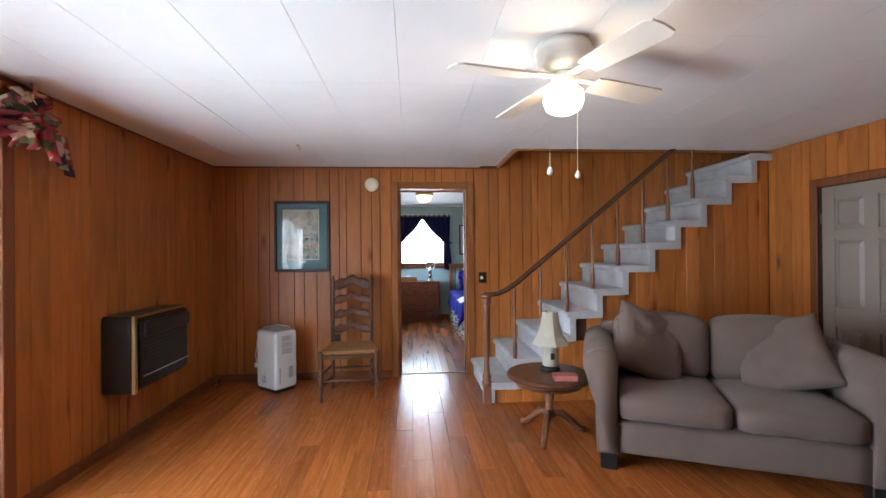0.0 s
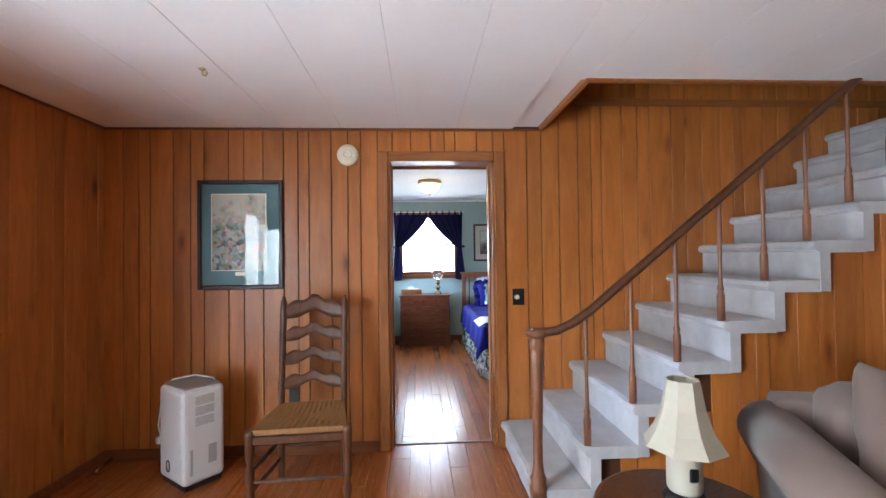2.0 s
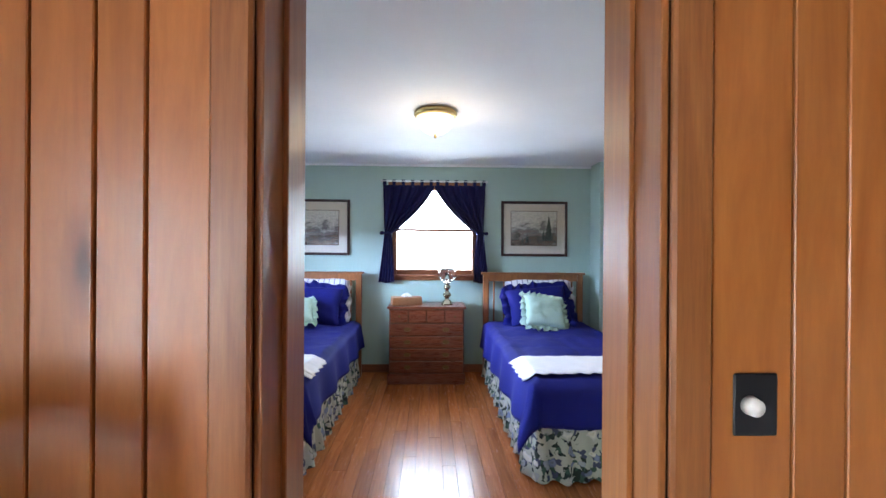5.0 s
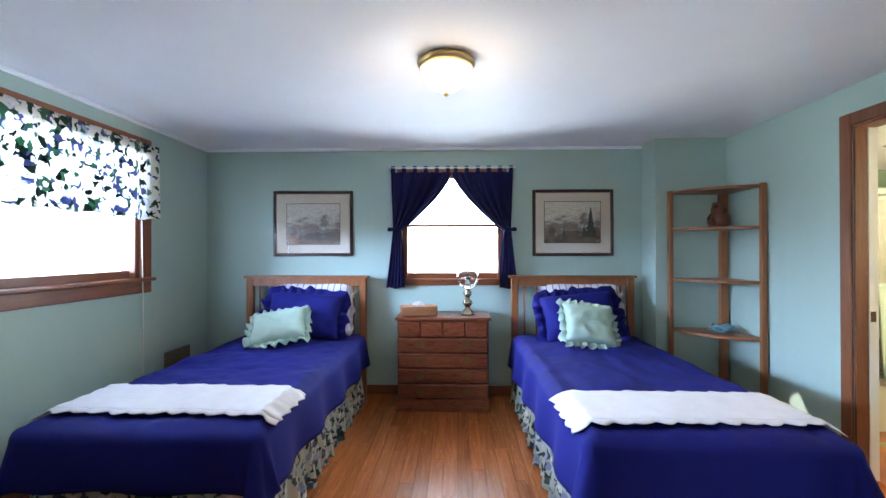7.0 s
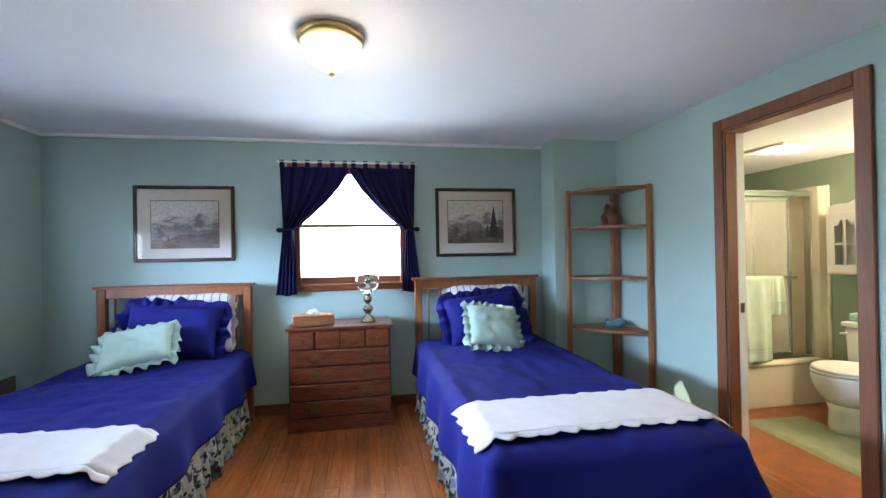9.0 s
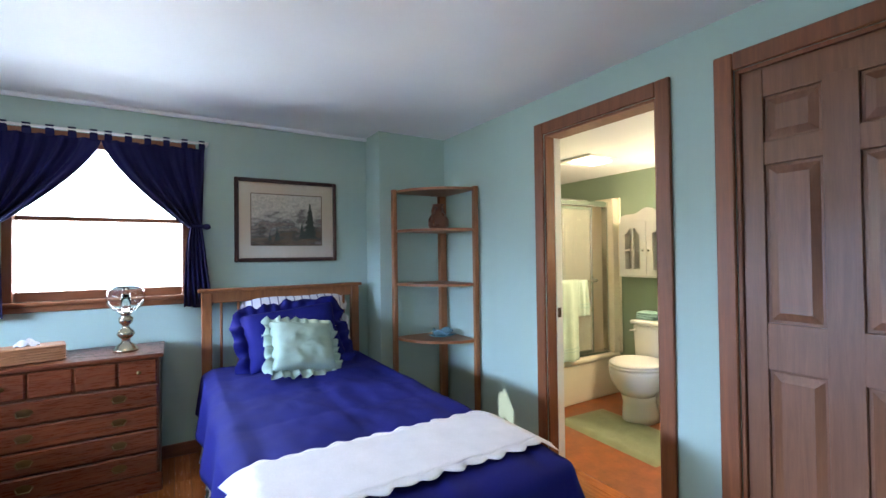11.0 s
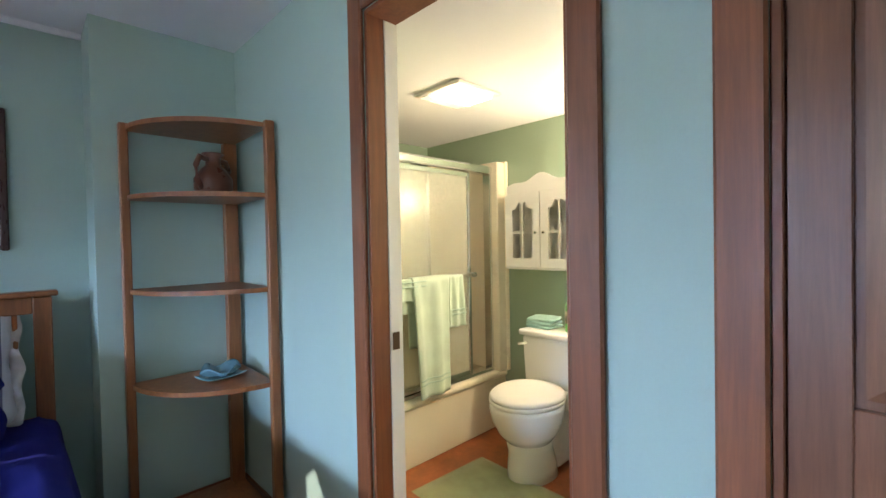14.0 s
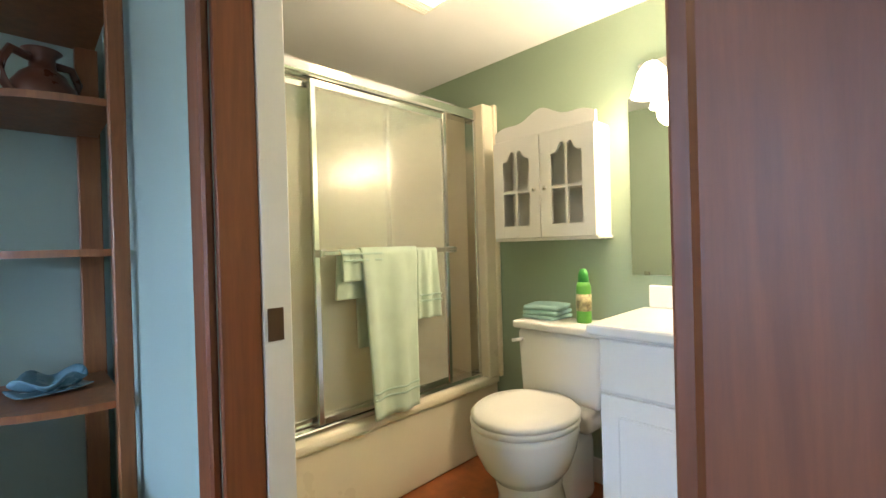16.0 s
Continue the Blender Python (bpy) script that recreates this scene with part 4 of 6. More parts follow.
sd = thing("smoke_detector", -0.478, LY1 - 0.013, 2.075, 0, "round cream smoke detector on the panelling", "smoke detector")
part("housing", lathe([(0, 0), (0.075, 0), (0.075, 0.012), (0.066, 0.032), (0.03, 0.038), (0, 0.038)], 32, m=pose(0, 0, 0, 90)), CREAM, sd, smooth=True)
part("sensor_ring", lathe([(0.02, 0.036), (0.034, 0.036), (0.034, 0.041), (0.02, 0.041), (0.02, 0.036)], 24, m=pose(0, 0, 0, 90)), WHITE, sd, smooth=True)
part("test_button", lathe([(0, 0.034), (0.009, 0.034), (0.009, 0.042), (0, 0.042)], 12, m=pose(0.045, 0, -0.012, 90)), WHITE, sd)

sw = thing("light_switch", 0.72, LY1 - 0.013, 1.06, 0, "black light switch plate with white round dimmer", "light switch")
part("plate", cube(-0.042, -0.006, -0.058, 0.042, 0, 0.058, 0.003), BLACK, sw)
part("knob", lathe([(0, 0), (0.018, 0), (0.016, 0.018), (0, 0.02)], 16, m=pose(-0.012, -0.006, 0, 90)), WHITE, sw, "white dimmer knob", True)
ol = thing("wall_outlet", -0.86, LY1 - 0.013, 0.36, 0, "black wall outlet plate beside the chair", "outlet")
part("plate", cube(-0.036, -0.006, 0, 0.036, 0, 0.115, 0.003), BLACK, ol)


def ceiling_fan():
    f = thing("ceiling_fan", 0.62, 1.71, LZ, 0, "white flush-mount ceiling fan with lit globe", "ceiling fan")
    part("housing", lathe([(0, 0), (0.115, 0), (0.125, -0.02), (0.125, -0.05), (0.115, -0.06), (0.118, -0.075), (0.10, -0.11), (0.06, -0.125), (0, -0.125)], 40), WHITE, f, "white ribbed motor housing", True)
    part("light_collar", lathe([(0, -0.125), (0.05, -0.125), (0.055, -0.17), (0.05, -0.18), (0, -0.18)], 24), WHITE, f, smooth=True)
    for k in range(4):
        a = 17 + 90 * k
        bm = bmesh.new()
        ol2 = [(0.16, -0.05), (0.20, -0.058), (0.51, -0.066), (0.535, -0.05), (0.54, 0.0), (0.535, 0.05), (0.51, 0.066), (0.20, 0.058), (0.16, 0.05)]
        lo = [bm.verts.new((x, y, -0.004)) for x, y in ol2]
        hi = [bm.verts.new((x, y, 0.004)) for x, y in ol2]
        bm.faces.new(lo)
        bm.faces.new(hi[::-1])
        for i in range(9):
            bm.faces.new((lo[i], hi[i], hi[(i + 1) % 9], lo[(i + 1) % 9]))
        bmesh.ops.transform(bm, matrix=pose(0, 0, -0.15, 0, 0, a) @ pose(0, 0, 0, -11, 2), verts=bm.verts)
        part("blade", bm, WHITE, f, "flat white fan blade")
        br = cube(0.05, -0.018, -0.15, 0.2, 0.018, -0.138, 0.003)
        bmesh.ops.transform(br, matrix=pose(0, 0, 0, 0, 0, a), verts=br.verts)
        part("blade_bracket", br, WHITE, f)
    gl = part("globe", lathe([(0.045, -0.175), (0.06, -0.185), (0.085, -0.21), (0.088, -0.25), (0.075, -0.285), (0.04, -0.305), (0, -0.308)], 8 * 4), GLOW_FAN, f, "lit white glass globe", True)
    gl.visible_shadow = False
    for x, y, l in ((-0.097, -0.10, 0.56), (0.056, -0.014, 0.56)):
        part("pull_chain", tube([(x * 0.5, y * 0.5, -0.165), (x, y, -0.26), (x, y, -l)], 0.0015, 5), CREAM, f)
        part("pull_knob", lathe([(0, -l - 0.035), (0.01, -l - 0.03), (0.013, -l - 0.018), (0.006, -l), (0, -l)], 12, m=pose(x, y, 0)), WHITE, f, "white pull knob", True)


ceiling_fan()


hk = thing("ceiling_hook", -1.01, 3.6, LZ, 0, "small brass plant hook in the ceiling", "hook")
part("rosette", lathe([(0, 0), (0.016, 0), (0.014, -0.005), (0.005, -0.007), (0, -0.007)], 14), BRASS, hk, smooth=True)
part("hook", tube([(0, 0, -0.006), (0, 0, -0.02)] + [(0.012 - 0.012 * math.cos(a), 0, -0.022 - 0.012 * math.sin(a)) for a in (radians(d) for d in range(0, 230, 22))], 0.0028, 8), BRASS, hk, "", True)


def glazed_door():
    d = thing("door_1", LX0, (GY0 + GY1) / 2, 0, 90, "white glazed patio door with dark wood casing", "door", kind="structure")
    h = (GY1 - GY0) / 2
    for x0, x1 in ((-h - 0.078, -h), (h, h + 0.078)):
        part("casing", cube(x0, -0.03, 0, x1, -0.0, GZ + 0.075, 0.005), TRIM, d)
    part("head_casing", cube(-h, -0.029, GZ, h, 0, GZ + 0.075, 0.005), TRIM_X, d)
    for x0, x1 in ((-h, -h + 0.09), (-0.05, 0.05), (h - 0.09, h)):
        part("stile", cube(x0, 0.05, 0.02, x1, 0.09, GZ, 0.004), WHITE, d, "white door stile")
    for z0, z1 in ((0.0, 0.12), (GZ - 0.1, GZ)):
        part("rail", cube(-h + 0.002, 0.052, z0, h - 0.002, 0.088, z1, 0.004), WHITE, d)
    for z in (0.98, 1.08):
        part("handle", tube([(h - 0.05, 0.05, z), (h - 0.05, 0.01, z), (h - 0.14, 0.01, z)], 0.007, 8), CHROME, d, "chrome lever handle", True)
    g = part("pane", cube(-h + 0.09, 0.068, 0.12, h - 0.09, 0.073, GZ - 0.1), GLASS, d, "clear glass pane")
    g.visible_shadow = False


glazed_door()


def scarf():
    s = thing("window_scarf", LX0 + 0.09, 2.25, 2.12, 0, "red and cream floral scarf valance, knotted and ruffled", "curtain")
    for k in range(7):
        a0 = 2 * math.pi * k / 7
        def petal(u, v, a0=a0, k=k):
            ang = a0 + (u - 0.5) * 1.5
            r = 0.02 + 0.14 * v * (1 + 0.2 * math.sin(k * 2.1))
            return Vector((0.03 * math.sin(u * 14 + k) * v + 0.05 * (1 - v), r * math.cos(ang) + 0.02 * math.sin(v * 9), r * math.sin(ang) - 0.05))
        part("petal", sheet(14, 6, petal, 0.003), FLORAL_RED, s, "gathered floral fold", True)
    part("tail", sheet(16, 10, lambda u, v: Vector((0.03 + 0.025 * math.sin(u * 20), (0.02 + u * 0.17) + v * 0.06, -0.1 - v * (0.12 + 0.1 * u))), 0.003), FLORAL_RED, s, smooth=True)
    part("swag", sheet(40, 14, lambda u, v: Vector((0.03 + 0.03 * math.sin(v * 18), -u * 1.7, -0.02 - v * (0.10 + 0.25 * math.sin(u * math.pi)) - 0.12 * math.sin(u * math.pi) * (1 - v))), 0.003), FLORAL_RED, s, "draped floral swag", True)


scarf()


def panel_door(name, w, h, material, m, label, kn=None):
    """A six-panel door leaf with raised fields; local x across, y into the leaf, z up."""
    d = new(name)
    d.empty_display_size = 0.1
    d.matrix_basis = m
    tagged(d, label, "door", kind="structure")
    st = 0.105 if h < 1.9 else 0.075
    mid = 0.10
    pw = (w - 2 * st - mid) / 2
    rows = ((0.23, 0.84), (1.02, 1.63), (1.72, h - 0.115)) if h > 1.9 else ((0.2, 0.72), (0.88, 1.42), (1.5, h - 0.1))
    part("leaf", cube(0, 0.014, 0, w, 0.034, h), material, d)
    for x0, x1 in ((0, st), (w - st, w)):
        part("stile", cube(x0, 0.0, 0, x1, 0.0145, h, 0.002), material, d)
    part("mullion", cube(st + pw, 0.0005, rows[0][0] - 0.02, st + pw + mid, 0.0145, rows[2][1] + 0.02, 0.002), material, d)
    zs = [0] + [z for r in rows for z in r] + [h]
    for i in range(0, len(zs), 2):
        part("rail", cube(st, 0.001, zs[i], w - st, 0.0145, zs[i + 1], 0.002), material, d)
    for z0, z1 in rows:
        for x0 in (st, st + pw + mid):
            bm = bmesh.new()
            a = [(x0 + 0.012, z0 + 0.012), (x0 + pw - 0.012, z0 + 0.012), (x0 + pw - 0.012, z1 - 0.012), (x0 + 0.012, z1 - 0.012)]
            b = [(x0 + 0.04, z0 + 0.04), (x0 + pw - 0.04, z0 + 0.04), (x0 + pw - 0.04, z1 - 0.04), (x0 + 0.04, z1 - 0.04)]
            va = [bm.verts.new((x, 0.0138, z)) for x, z in a]
            vb = [bm.verts.new((x, 0.003, z)) for x, z in b]
            bm.faces.new(vb)
            for i in range(4):
                bm.faces.new((va[i], va[(i + 1) % 4], vb[(i + 1) % 4], vb[i]))
            part("raised_panel", bm, material, d)
    return d


# a white door; the shade it stands in is put into its base colour
white_door = panel_door("door_2", EY1 - EY0, EZ - 0.005, paint("shaded_white_door", (0.27, 0.22, 0.19), 0.45), pose(LX1 + 0.02, EY1, 0.004, 0, 0, -90), "white six-panel door in dark casing")
ef = casing("door_frame_4", LX1 - 0.012, EY0, EY1, EZ, -1, w=0.065, label="dark brown casing round the white door")
part("hinge", cube(0.004, EY1 - (EY0 + EY1) / 2 - 0.012, 1.55, 0.02, EY1 - (EY0 + EY1) / 2 + 0.0, 1.64, 0.002), NICKEL, ef, "metal hinge")
tagged(part("area_rug", cube(1.35, 0.55, 0.001, 2.75, 1.78, 0.012, 0.005), paint("blue_rug", (0.06, 0.12, 0.22), 0.95, 0.25, 14, 0.8, 160)), "blue woven rug in front of the sofa", "rug")


# ---- bedroom ----
def sash_window(name, m, w, z0, z1, rail, label, casing_w=0.0, stool=0.1):
    """A wooden double-hung window; local x across, y outwards, wall face at y = 0."""
    d = new(name)
    d.empty_display_size = 0.1
    d.matrix_basis = m
    tagged(d, label, "window", kind="structure")
    h = w / 2
    for x0, x1 in ((-h, -h + 0.045), (h - 0.045, h)):
        part("window_frame", cube(x0, 0.0, z0, x1, 0.11, z1, 0.003), TRIM, d)
    part("head_frame", cube(-h + 0.045, 0.0, z1 - 0.04, h - 0.045, 0.11, z1, 0.003), TRIM_X, d)
    part("bottom_rail", cube(-h + 0.046, 0.04, z0 + 0.02, h - 0.046, 0.08, z0 + 0.075, 0.004), TRIM_X, d)
    part("window_sill", cube(-h - casing_w - 0.02, -0.045, z0 - 0.005, h + casing_w + 0.02, 0.09, z0 + 0.02, 0.006), TRIM_X, d)
    part("apron", cube(-h - casing_w, -0.02, z0 - stool, h + casing_w, -0.001, z0 - 0.006, 0.004), TRIM_X, d)
    if rail:
        part("meeting_rail", cube(-h + 0.046, 0.05, rail - 0.014, h - 0.046, 0.085, rail + 0.014, 0.003), TRIM_X, d)
    if casing_w:
        for x0, x1 in ((-h - casing_w, -h + 0.01), (h - 0.01, h + casing_w)):
            part("casing", cube(x0, -0.02, z0 + 0.021, x1, -0.001, z1 + casing_w, 0.004), TRIM, d)
        part("head_casing", cube(-h + 0.01, -0.019, z1 - 0.01, h - 0.01, -0.001, z1 + casing_w, 0.004), TRIM_X, d)
    g = part("pane", cube(-h + 0.045, 0.062, z0 + 0.07, h - 0.045, 0.066, z1 - 0.04), GLASS, d, "clear window pane")
    g.visible_shadow = False
    return d


sash_window("window_1", pose((NX0 + NX1) / 2, BY1, 0), NX1 - NX0, NZ0 + 0.01, NZ1, 1.55, "small wood-framed sash window, bright outside", 0.0, 0.04)
sash_window("window_2", pose(BX0, (WY0 + WY1) / 2, 0, 0, 0, 90), WY1 - WY0, WZ0, WZ1, 0, "wide dark wood window, bright outside", 0.10, 0.09)


def tab_curtain():
    c = thing("tab_curtain", 0.165, BY1 - 0.06, 0.98, 0, "navy tab-top curtains tied back at both sides", "curtain")
    rod_z = 2.045 - 0.98 + 0.025
    part("rod", tube([(-0.575, 0, rod_z), (0.575, 0, rod_z)], 0.009, 8), WHITE, c, "thin white curtain rod", True)
    for sx in (-0.56, 0.56):
        part("rod_bracket", cube(sx - 0.01, 0.0, rod_z - 0.012, sx + 0.01, 0.058, rod_z + 0.012, 0.002), WHITE, c)
    part("valance_board", cube(-0.5, 0.035, rod_z - 0.06, 0.5, 0.05, rod_z - 0.005, 0.002), BED_WOOD, c, "pale window head board")
    top = rod_z - 0.045
    tie = 0.53
    for s in (-1, 1):
        def cloth(u, v, s=s):
            # u from the outer edge to the middle, v from top to hem
            z = top * (1 - v)
            if z > tie:
                k = (top - z) / (top - tie)
                inner = 0.45 * k ** 1.4
                span = (0.55 - inner) * 1.0 + 0.0
                x = 0.55 - (0.015 * k) - u * max(0.06, span * (1 - 0.0 * k))
                amp = 0.012 + 0.02 * k
            else:
                k = (tie - z) / tie
                x = 0.535 + 0.06 * k - u * (0.07 + 0.10 * k ** 0.7)
                amp = 0.026
            fold = amp * math.sin(u * 34 + v * 2) + 0.006 * math.sin(u * 71)
            return Vector((s * x, -0.005 + fold - 0.01, z + 0.006 * math.sin(u * 9) * v))
        part("panel", sheet(60, 44, cloth, 0.003), NAVY, c, "gathered navy cotton panel", True)
        part("tie_band", tube([(s * (0.545 - 0.09 * a), 0.0 - 0.045 * math.sin(a * math.pi), tie + 0.005 * a) for a in (k / 8 for k in range(9))], [0.014] * 9, 8), NAVY, c, "", True)
        part("tie_knot", lathe([(0, -0.02), (0.02, -0.015), (0.026, 0), (0.018, 0.016), (0, 0.02)], 10, m=pose(s * 0.56, -0.012, tie)), NAVY, c, "", True)
        for k in range(6):
            x = s * (0.035 + 0.1 * k)
            bm = bmesh.new()
            sheet(1, 14, lambda u, v, x=x: Vector((x - 0.018 + 0.036 * u, -0.014 * math.cos((v - 0.5) * 2 * math.pi * 0.8) if 0.2 < v < 0.8 else (-0.014 if v < 0.5 else 0.014), (top - 0.005 + v / 0.2 * 0.04) if v < 0.2 else ((top - 0.005 + (1 - v) / 0.2 * 0.04) if v > 0.8 else rod_z + 0.013 * math.sin((v - 0.2) / 0.6 * math.pi)))), 0.002, bm)
            part("tab", bm, NAVY, c)


tab_curtain()


def floral_valance():
    v = thing("floral_valance", BX0 + 0.07, 6.85, 1.55, 0, "white, green and navy floral window valance", "curtain")
    part("rod", tube([(0, -0.88, 0.525), (0, 0.88, 0.525)], 0.008, 8), WHITE, v, "", True)
    for y in (-0.86, 0.86):
        part("rod_bracket", cube(-0.068, y - 0.01, 0.515, 0.0, y + 0.01, 0.535), WHITE, v)
    part("panel", sheet(110, 10, lambda a, b: Vector((0.012 + 0.012 * math.sin(a * 46) * (0.4 + b) + 0.006 * math.sin(a * 103), -0.89 + 1.78 * a, 0.545 - 0.545 * b + 0.008 * math.sin(a * 40) * b)), 0.002), FLORAL, v, "printed floral cotton", True)


floral_valance()
cord = thing("blind_cord", BX0 + 0.03, 7.655, 0.36, 0, "thin white blind cord hanging by the window", "cord")
part("line", tube([(0, -0.015, 1.18), (0.0, 0.0, 0.6), (0, 0.0, 0.04)], 0.0035, 6), WHITE, cord, "", True)
part("tassel", lathe([(0, 0), (0.008, 0.004), (0.006, 0.03), (0, 0.042)], 8), WHITE, cord)
wv = thing("wall_vent", BX0 + 0.001, 8.09, 0.35, 90, "brown metal wall register with louvres", "vent")
VENT = paint("vent_brown", (0.12, 0.085, 0.05), 0.5)
part("plate", cube(-0.165, -0.012, 0, 0.165, 0, 0.16, 0.004), VENT, wv)
for k in range(9):
    part("louvre", cube(-0.145, -0.016, 0.018 + k * 0.0145, 0.145, -0.011, 0.026 + k * 0.0145), VENT, wv)

HILLS = print_mat("hill_print", "hills")
framed("framed_picture", -1.486, -0.747, 1.268, 1.872, BY1 - 0.002, (-1.36, -0.87, 1.38, 1.75), PLUM, IVORY_MOUNT, HILLS, "brown framed misty mountain print above bed", 0.028, tree=((-0.12, 0.14, 0.07), (-0.06, 0.13, 0.05), (0.15, 0.13, 0.05)))
framed("framed_picture", 0.899, 1.629, 1.268, 1.872, BY1 - 0.002, (1.01, 1.51, 1.39, 1.76), PLUM, IVORY_MOUNT, HILLS, "brown framed mountain print with tall fir above bed", 0.028, tree=((0.16, 0.15, 0.29), (0.10, 0.15, 0.14), (-0.08, 0.13, 0.12), (-0.13, 0.13, 0.08)))


def bed(x0, x1, foot, label, seed):
    """A single bed; x0 and x1 are the headboard's outer edges."""
    cx = (x0 + x1) / 2
    b = thing("single_bed", cx, foot, 0, 0, label, "bed", "twin beds")
    W = 0.49
    L = 8.33 - foot
    hb = 8.37 - foot
    hwid = (x1 - x0) / 2
    for s in (-1, 1):
        part("headboard_post", cube(s * (hwid - 0.05) - 0.03, hb - 0.02, 0, s * (hwid - 0.05) + 0.03, hb + 0.03, 1.075, 0.005), BED_WOOD, b, "square wooden post")
    part("headboard_cap", cube(-hwid, hb - 0.035, 1.076, hwid, hb + 0.045, 1.098, 0.005), BED_WOOD, b)
    part("headboard_rail", cube(-hwid + 0.08, hb - 0.012, 1.005, hwid - 0.08, hb + 0.02, 1.076, 0.004), BED_WOOD, b)
    part("headboard_rail", cube(-hwid + 0.08, hb - 0.012, 0.5, hwid - 0.08, hb + 0.02, 0.57, 0.004), BED_WOOD, b)
    for k in range(9):
        x = -hwid + 0.135 + (2 * hwid - 0.27) * k / 8
        part("spindle", tube([(x, hb + 0.004, 0.57), (x, hb + 0.004, 1.005)], 0.009, 8), BED_WOOD, b, "", True)
    part("mattress", soft_box(-W + 0.02, 0.06, 0.22, W - 0.02, L, 0.555, 0.06, 0.01), LINEN, b, "white mattress", True)
    part("bed_frame", cube(-W + 0.04, 0.08, 0.14, W - 0.04, hb - 0.02, 0.22, 0.01), BED_WOOD, b)
    for s in (-1, 1):
        part("foot_leg", cube(s * 0.38 - 0.025, 0.12, 0, s * 0.38 + 0.025, 0.17, 0.14), BED_WOOD, b)
    top = 0.578
    side, low = 0.29, 0.27
    def spread(u, v):
        s = (2 * u - 1) * (W + side)
        r = L - 0.02 - v * (L + low - 0.02)
        ex, ey = max(0.0, abs(s) - W), max(0.0, -r)
        d = math.hypot(ex, ey)
        sx = 1 if s > 0 else -1
        x, y = max(-W, min(W, s)), max(0.0, r)
        rr = 0.05
        quilt = 0.009 * (abs(math.sin(r * 7.2)) ** 0.45 + abs(math.sin(s * 8)) ** 0.45)
        wr = 0.012 * noise.noise((s * 3 + seed, r * 3, 0)) + 0.008 * noise.noise((s * 11 + seed, r * 7, 1)) + 0.004 * noise.noise((s * 24 + seed, r * 16, 2))
        if d > 0:
            fl = 0.3 if ex > 0 and ey > 0 else (0.12 if ex > 0 else 0.05)
            a = min(d / rr, math.pi / 2)
            out = rr * math.sin(a) + (max(0, d - rr * math.pi / 2)) * fl
            drop = rr * (1 - math.cos(a)) + max(0, d - rr * math.pi / 2) * math.sqrt(1 - fl * fl)
            folds = 0.03 * min(1, d * 4) * math.sin((r if ex > ey else s) * 13 + seed) * (0.6 if ex > ey else 0.45)
            x += sx * ex / d * (out + folds)
            y -= ey / d * (out + folds)
            z = max(0.02, top - drop)
            return Vector((x, y, z + wr * 0.6))
        return Vector((x, y, top + quilt + wr))
    part("comforter", sheet(72, 110, spread, 0.012), COMFORTER, b, "royal blue quilted comforter", True)
    def skirt(u, v):
        # from the head end of one side round the foot to the other
        per = 2 * (L - 0.05) + 2 * W
        p = u * per
        gather = 0.022 * math.sin(p * 52) + 0.012 * math.sin(p * 23 + 1)
        o = W + 0.0 + (0.03 + gather) * v
        if p < L - 0.05:
            q = Vector((-o, L - p, 0))
        elif p < L - 0.05 + 2 * W:
            q = Vector((p - (L - 0.05) - W, 0.05 - (0.04 + gather) * v - 0.02, 0))
        else:
            q = Vector((o, 0.05 + p - (L - 0.05) - 2 * W, 0))
        q.z = 0.37 - 0.362 * v + 0.006 * math.sin(p * 30) * v
        return q
    part("bed_skirt", sheet(420, 4, skirt), FLORAL_DARK, b, "gathered dark floral bed skirt", True)
    # lace runner over the foot end
    rn = thing("lace_runner", cx, foot + 0.02, top + 0.036, 0, "white scalloped lace runner across the bed foot", "runner", "bed runners")
    def runner(u, v):
        s = (2 * u - 1) * (W + 0.06)
        scal = 0.014 * abs(math.sin(u * 26)) * (1 if v < 0.5 else -1)
        r = 0.07 + 0.37 * v + (scal if v in (0, 1) else 0)
        ex = max(0, abs(s) - W + 0.02)
        z = 0.006 + 0.006 * noise.noise((s * 4, r * 4, seed)) - ex * 0.6 - max(0, 0.06 - r) * 0.3
        return Vector((s + 0.012 * math.sin(v * 24), r, z))
    part("lace_field", sheet(80, 12, runner, 0.004), LINEN, rn, smooth=True)
    for v0, sg in ((0.0, -1), (1.0, 1)):
        part("scalloped_edge", sheet(120, 3, lambda u, v, v0=v0, sg=sg: runner(u, v0) + Vector((0, sg * v * (0.012 + 0.022 * abs(math.sin(u * 40))), 0.001 - 0.008 * v)), 0.003), LINEN, rn, "scalloped lace edging", True)
    return b


bed(-1.683, -0.572, 6.31, "wooden single bed with blue comforter and floral skirt", 0.0)
bed(0.667, 1.77, 6.25, "wooden single bed with rumpled blue comforter and floral skirt", 5.0)


def striped(name, ground, line, pitch):
    """Cotton with thin woven stripes across x."""
    m, nt, b = nodes_of(name)
    v = coords(nt)
    wv_ = nt.nodes.new("ShaderNodeTexWave")
    wv_.inputs["Scale"].default_value = math.pi / (10 * pitch)
    wv_.inputs["Distortion"].default_value = 0.4
    nt.links.new(v, wv_.inputs["Vector"])
    col = ramp(nt, wv_.outputs["Fac"], [(0.0, ground), (0.93, ground), (0.975, line)])
    nt.links.new(mixc(nt, "MULTIPLY", 0.15, col, ramp(nt, noise_of(nt, v, 18), [(0.3, (0.7,) * 3), (0.7, (1,) * 3)])), b.inputs["Base Color"])
    b.inputs["Roughness"].default_value = 0.85
    bump(nt, b, noise_of(nt, v, 220, 3), 0.3)
    return m


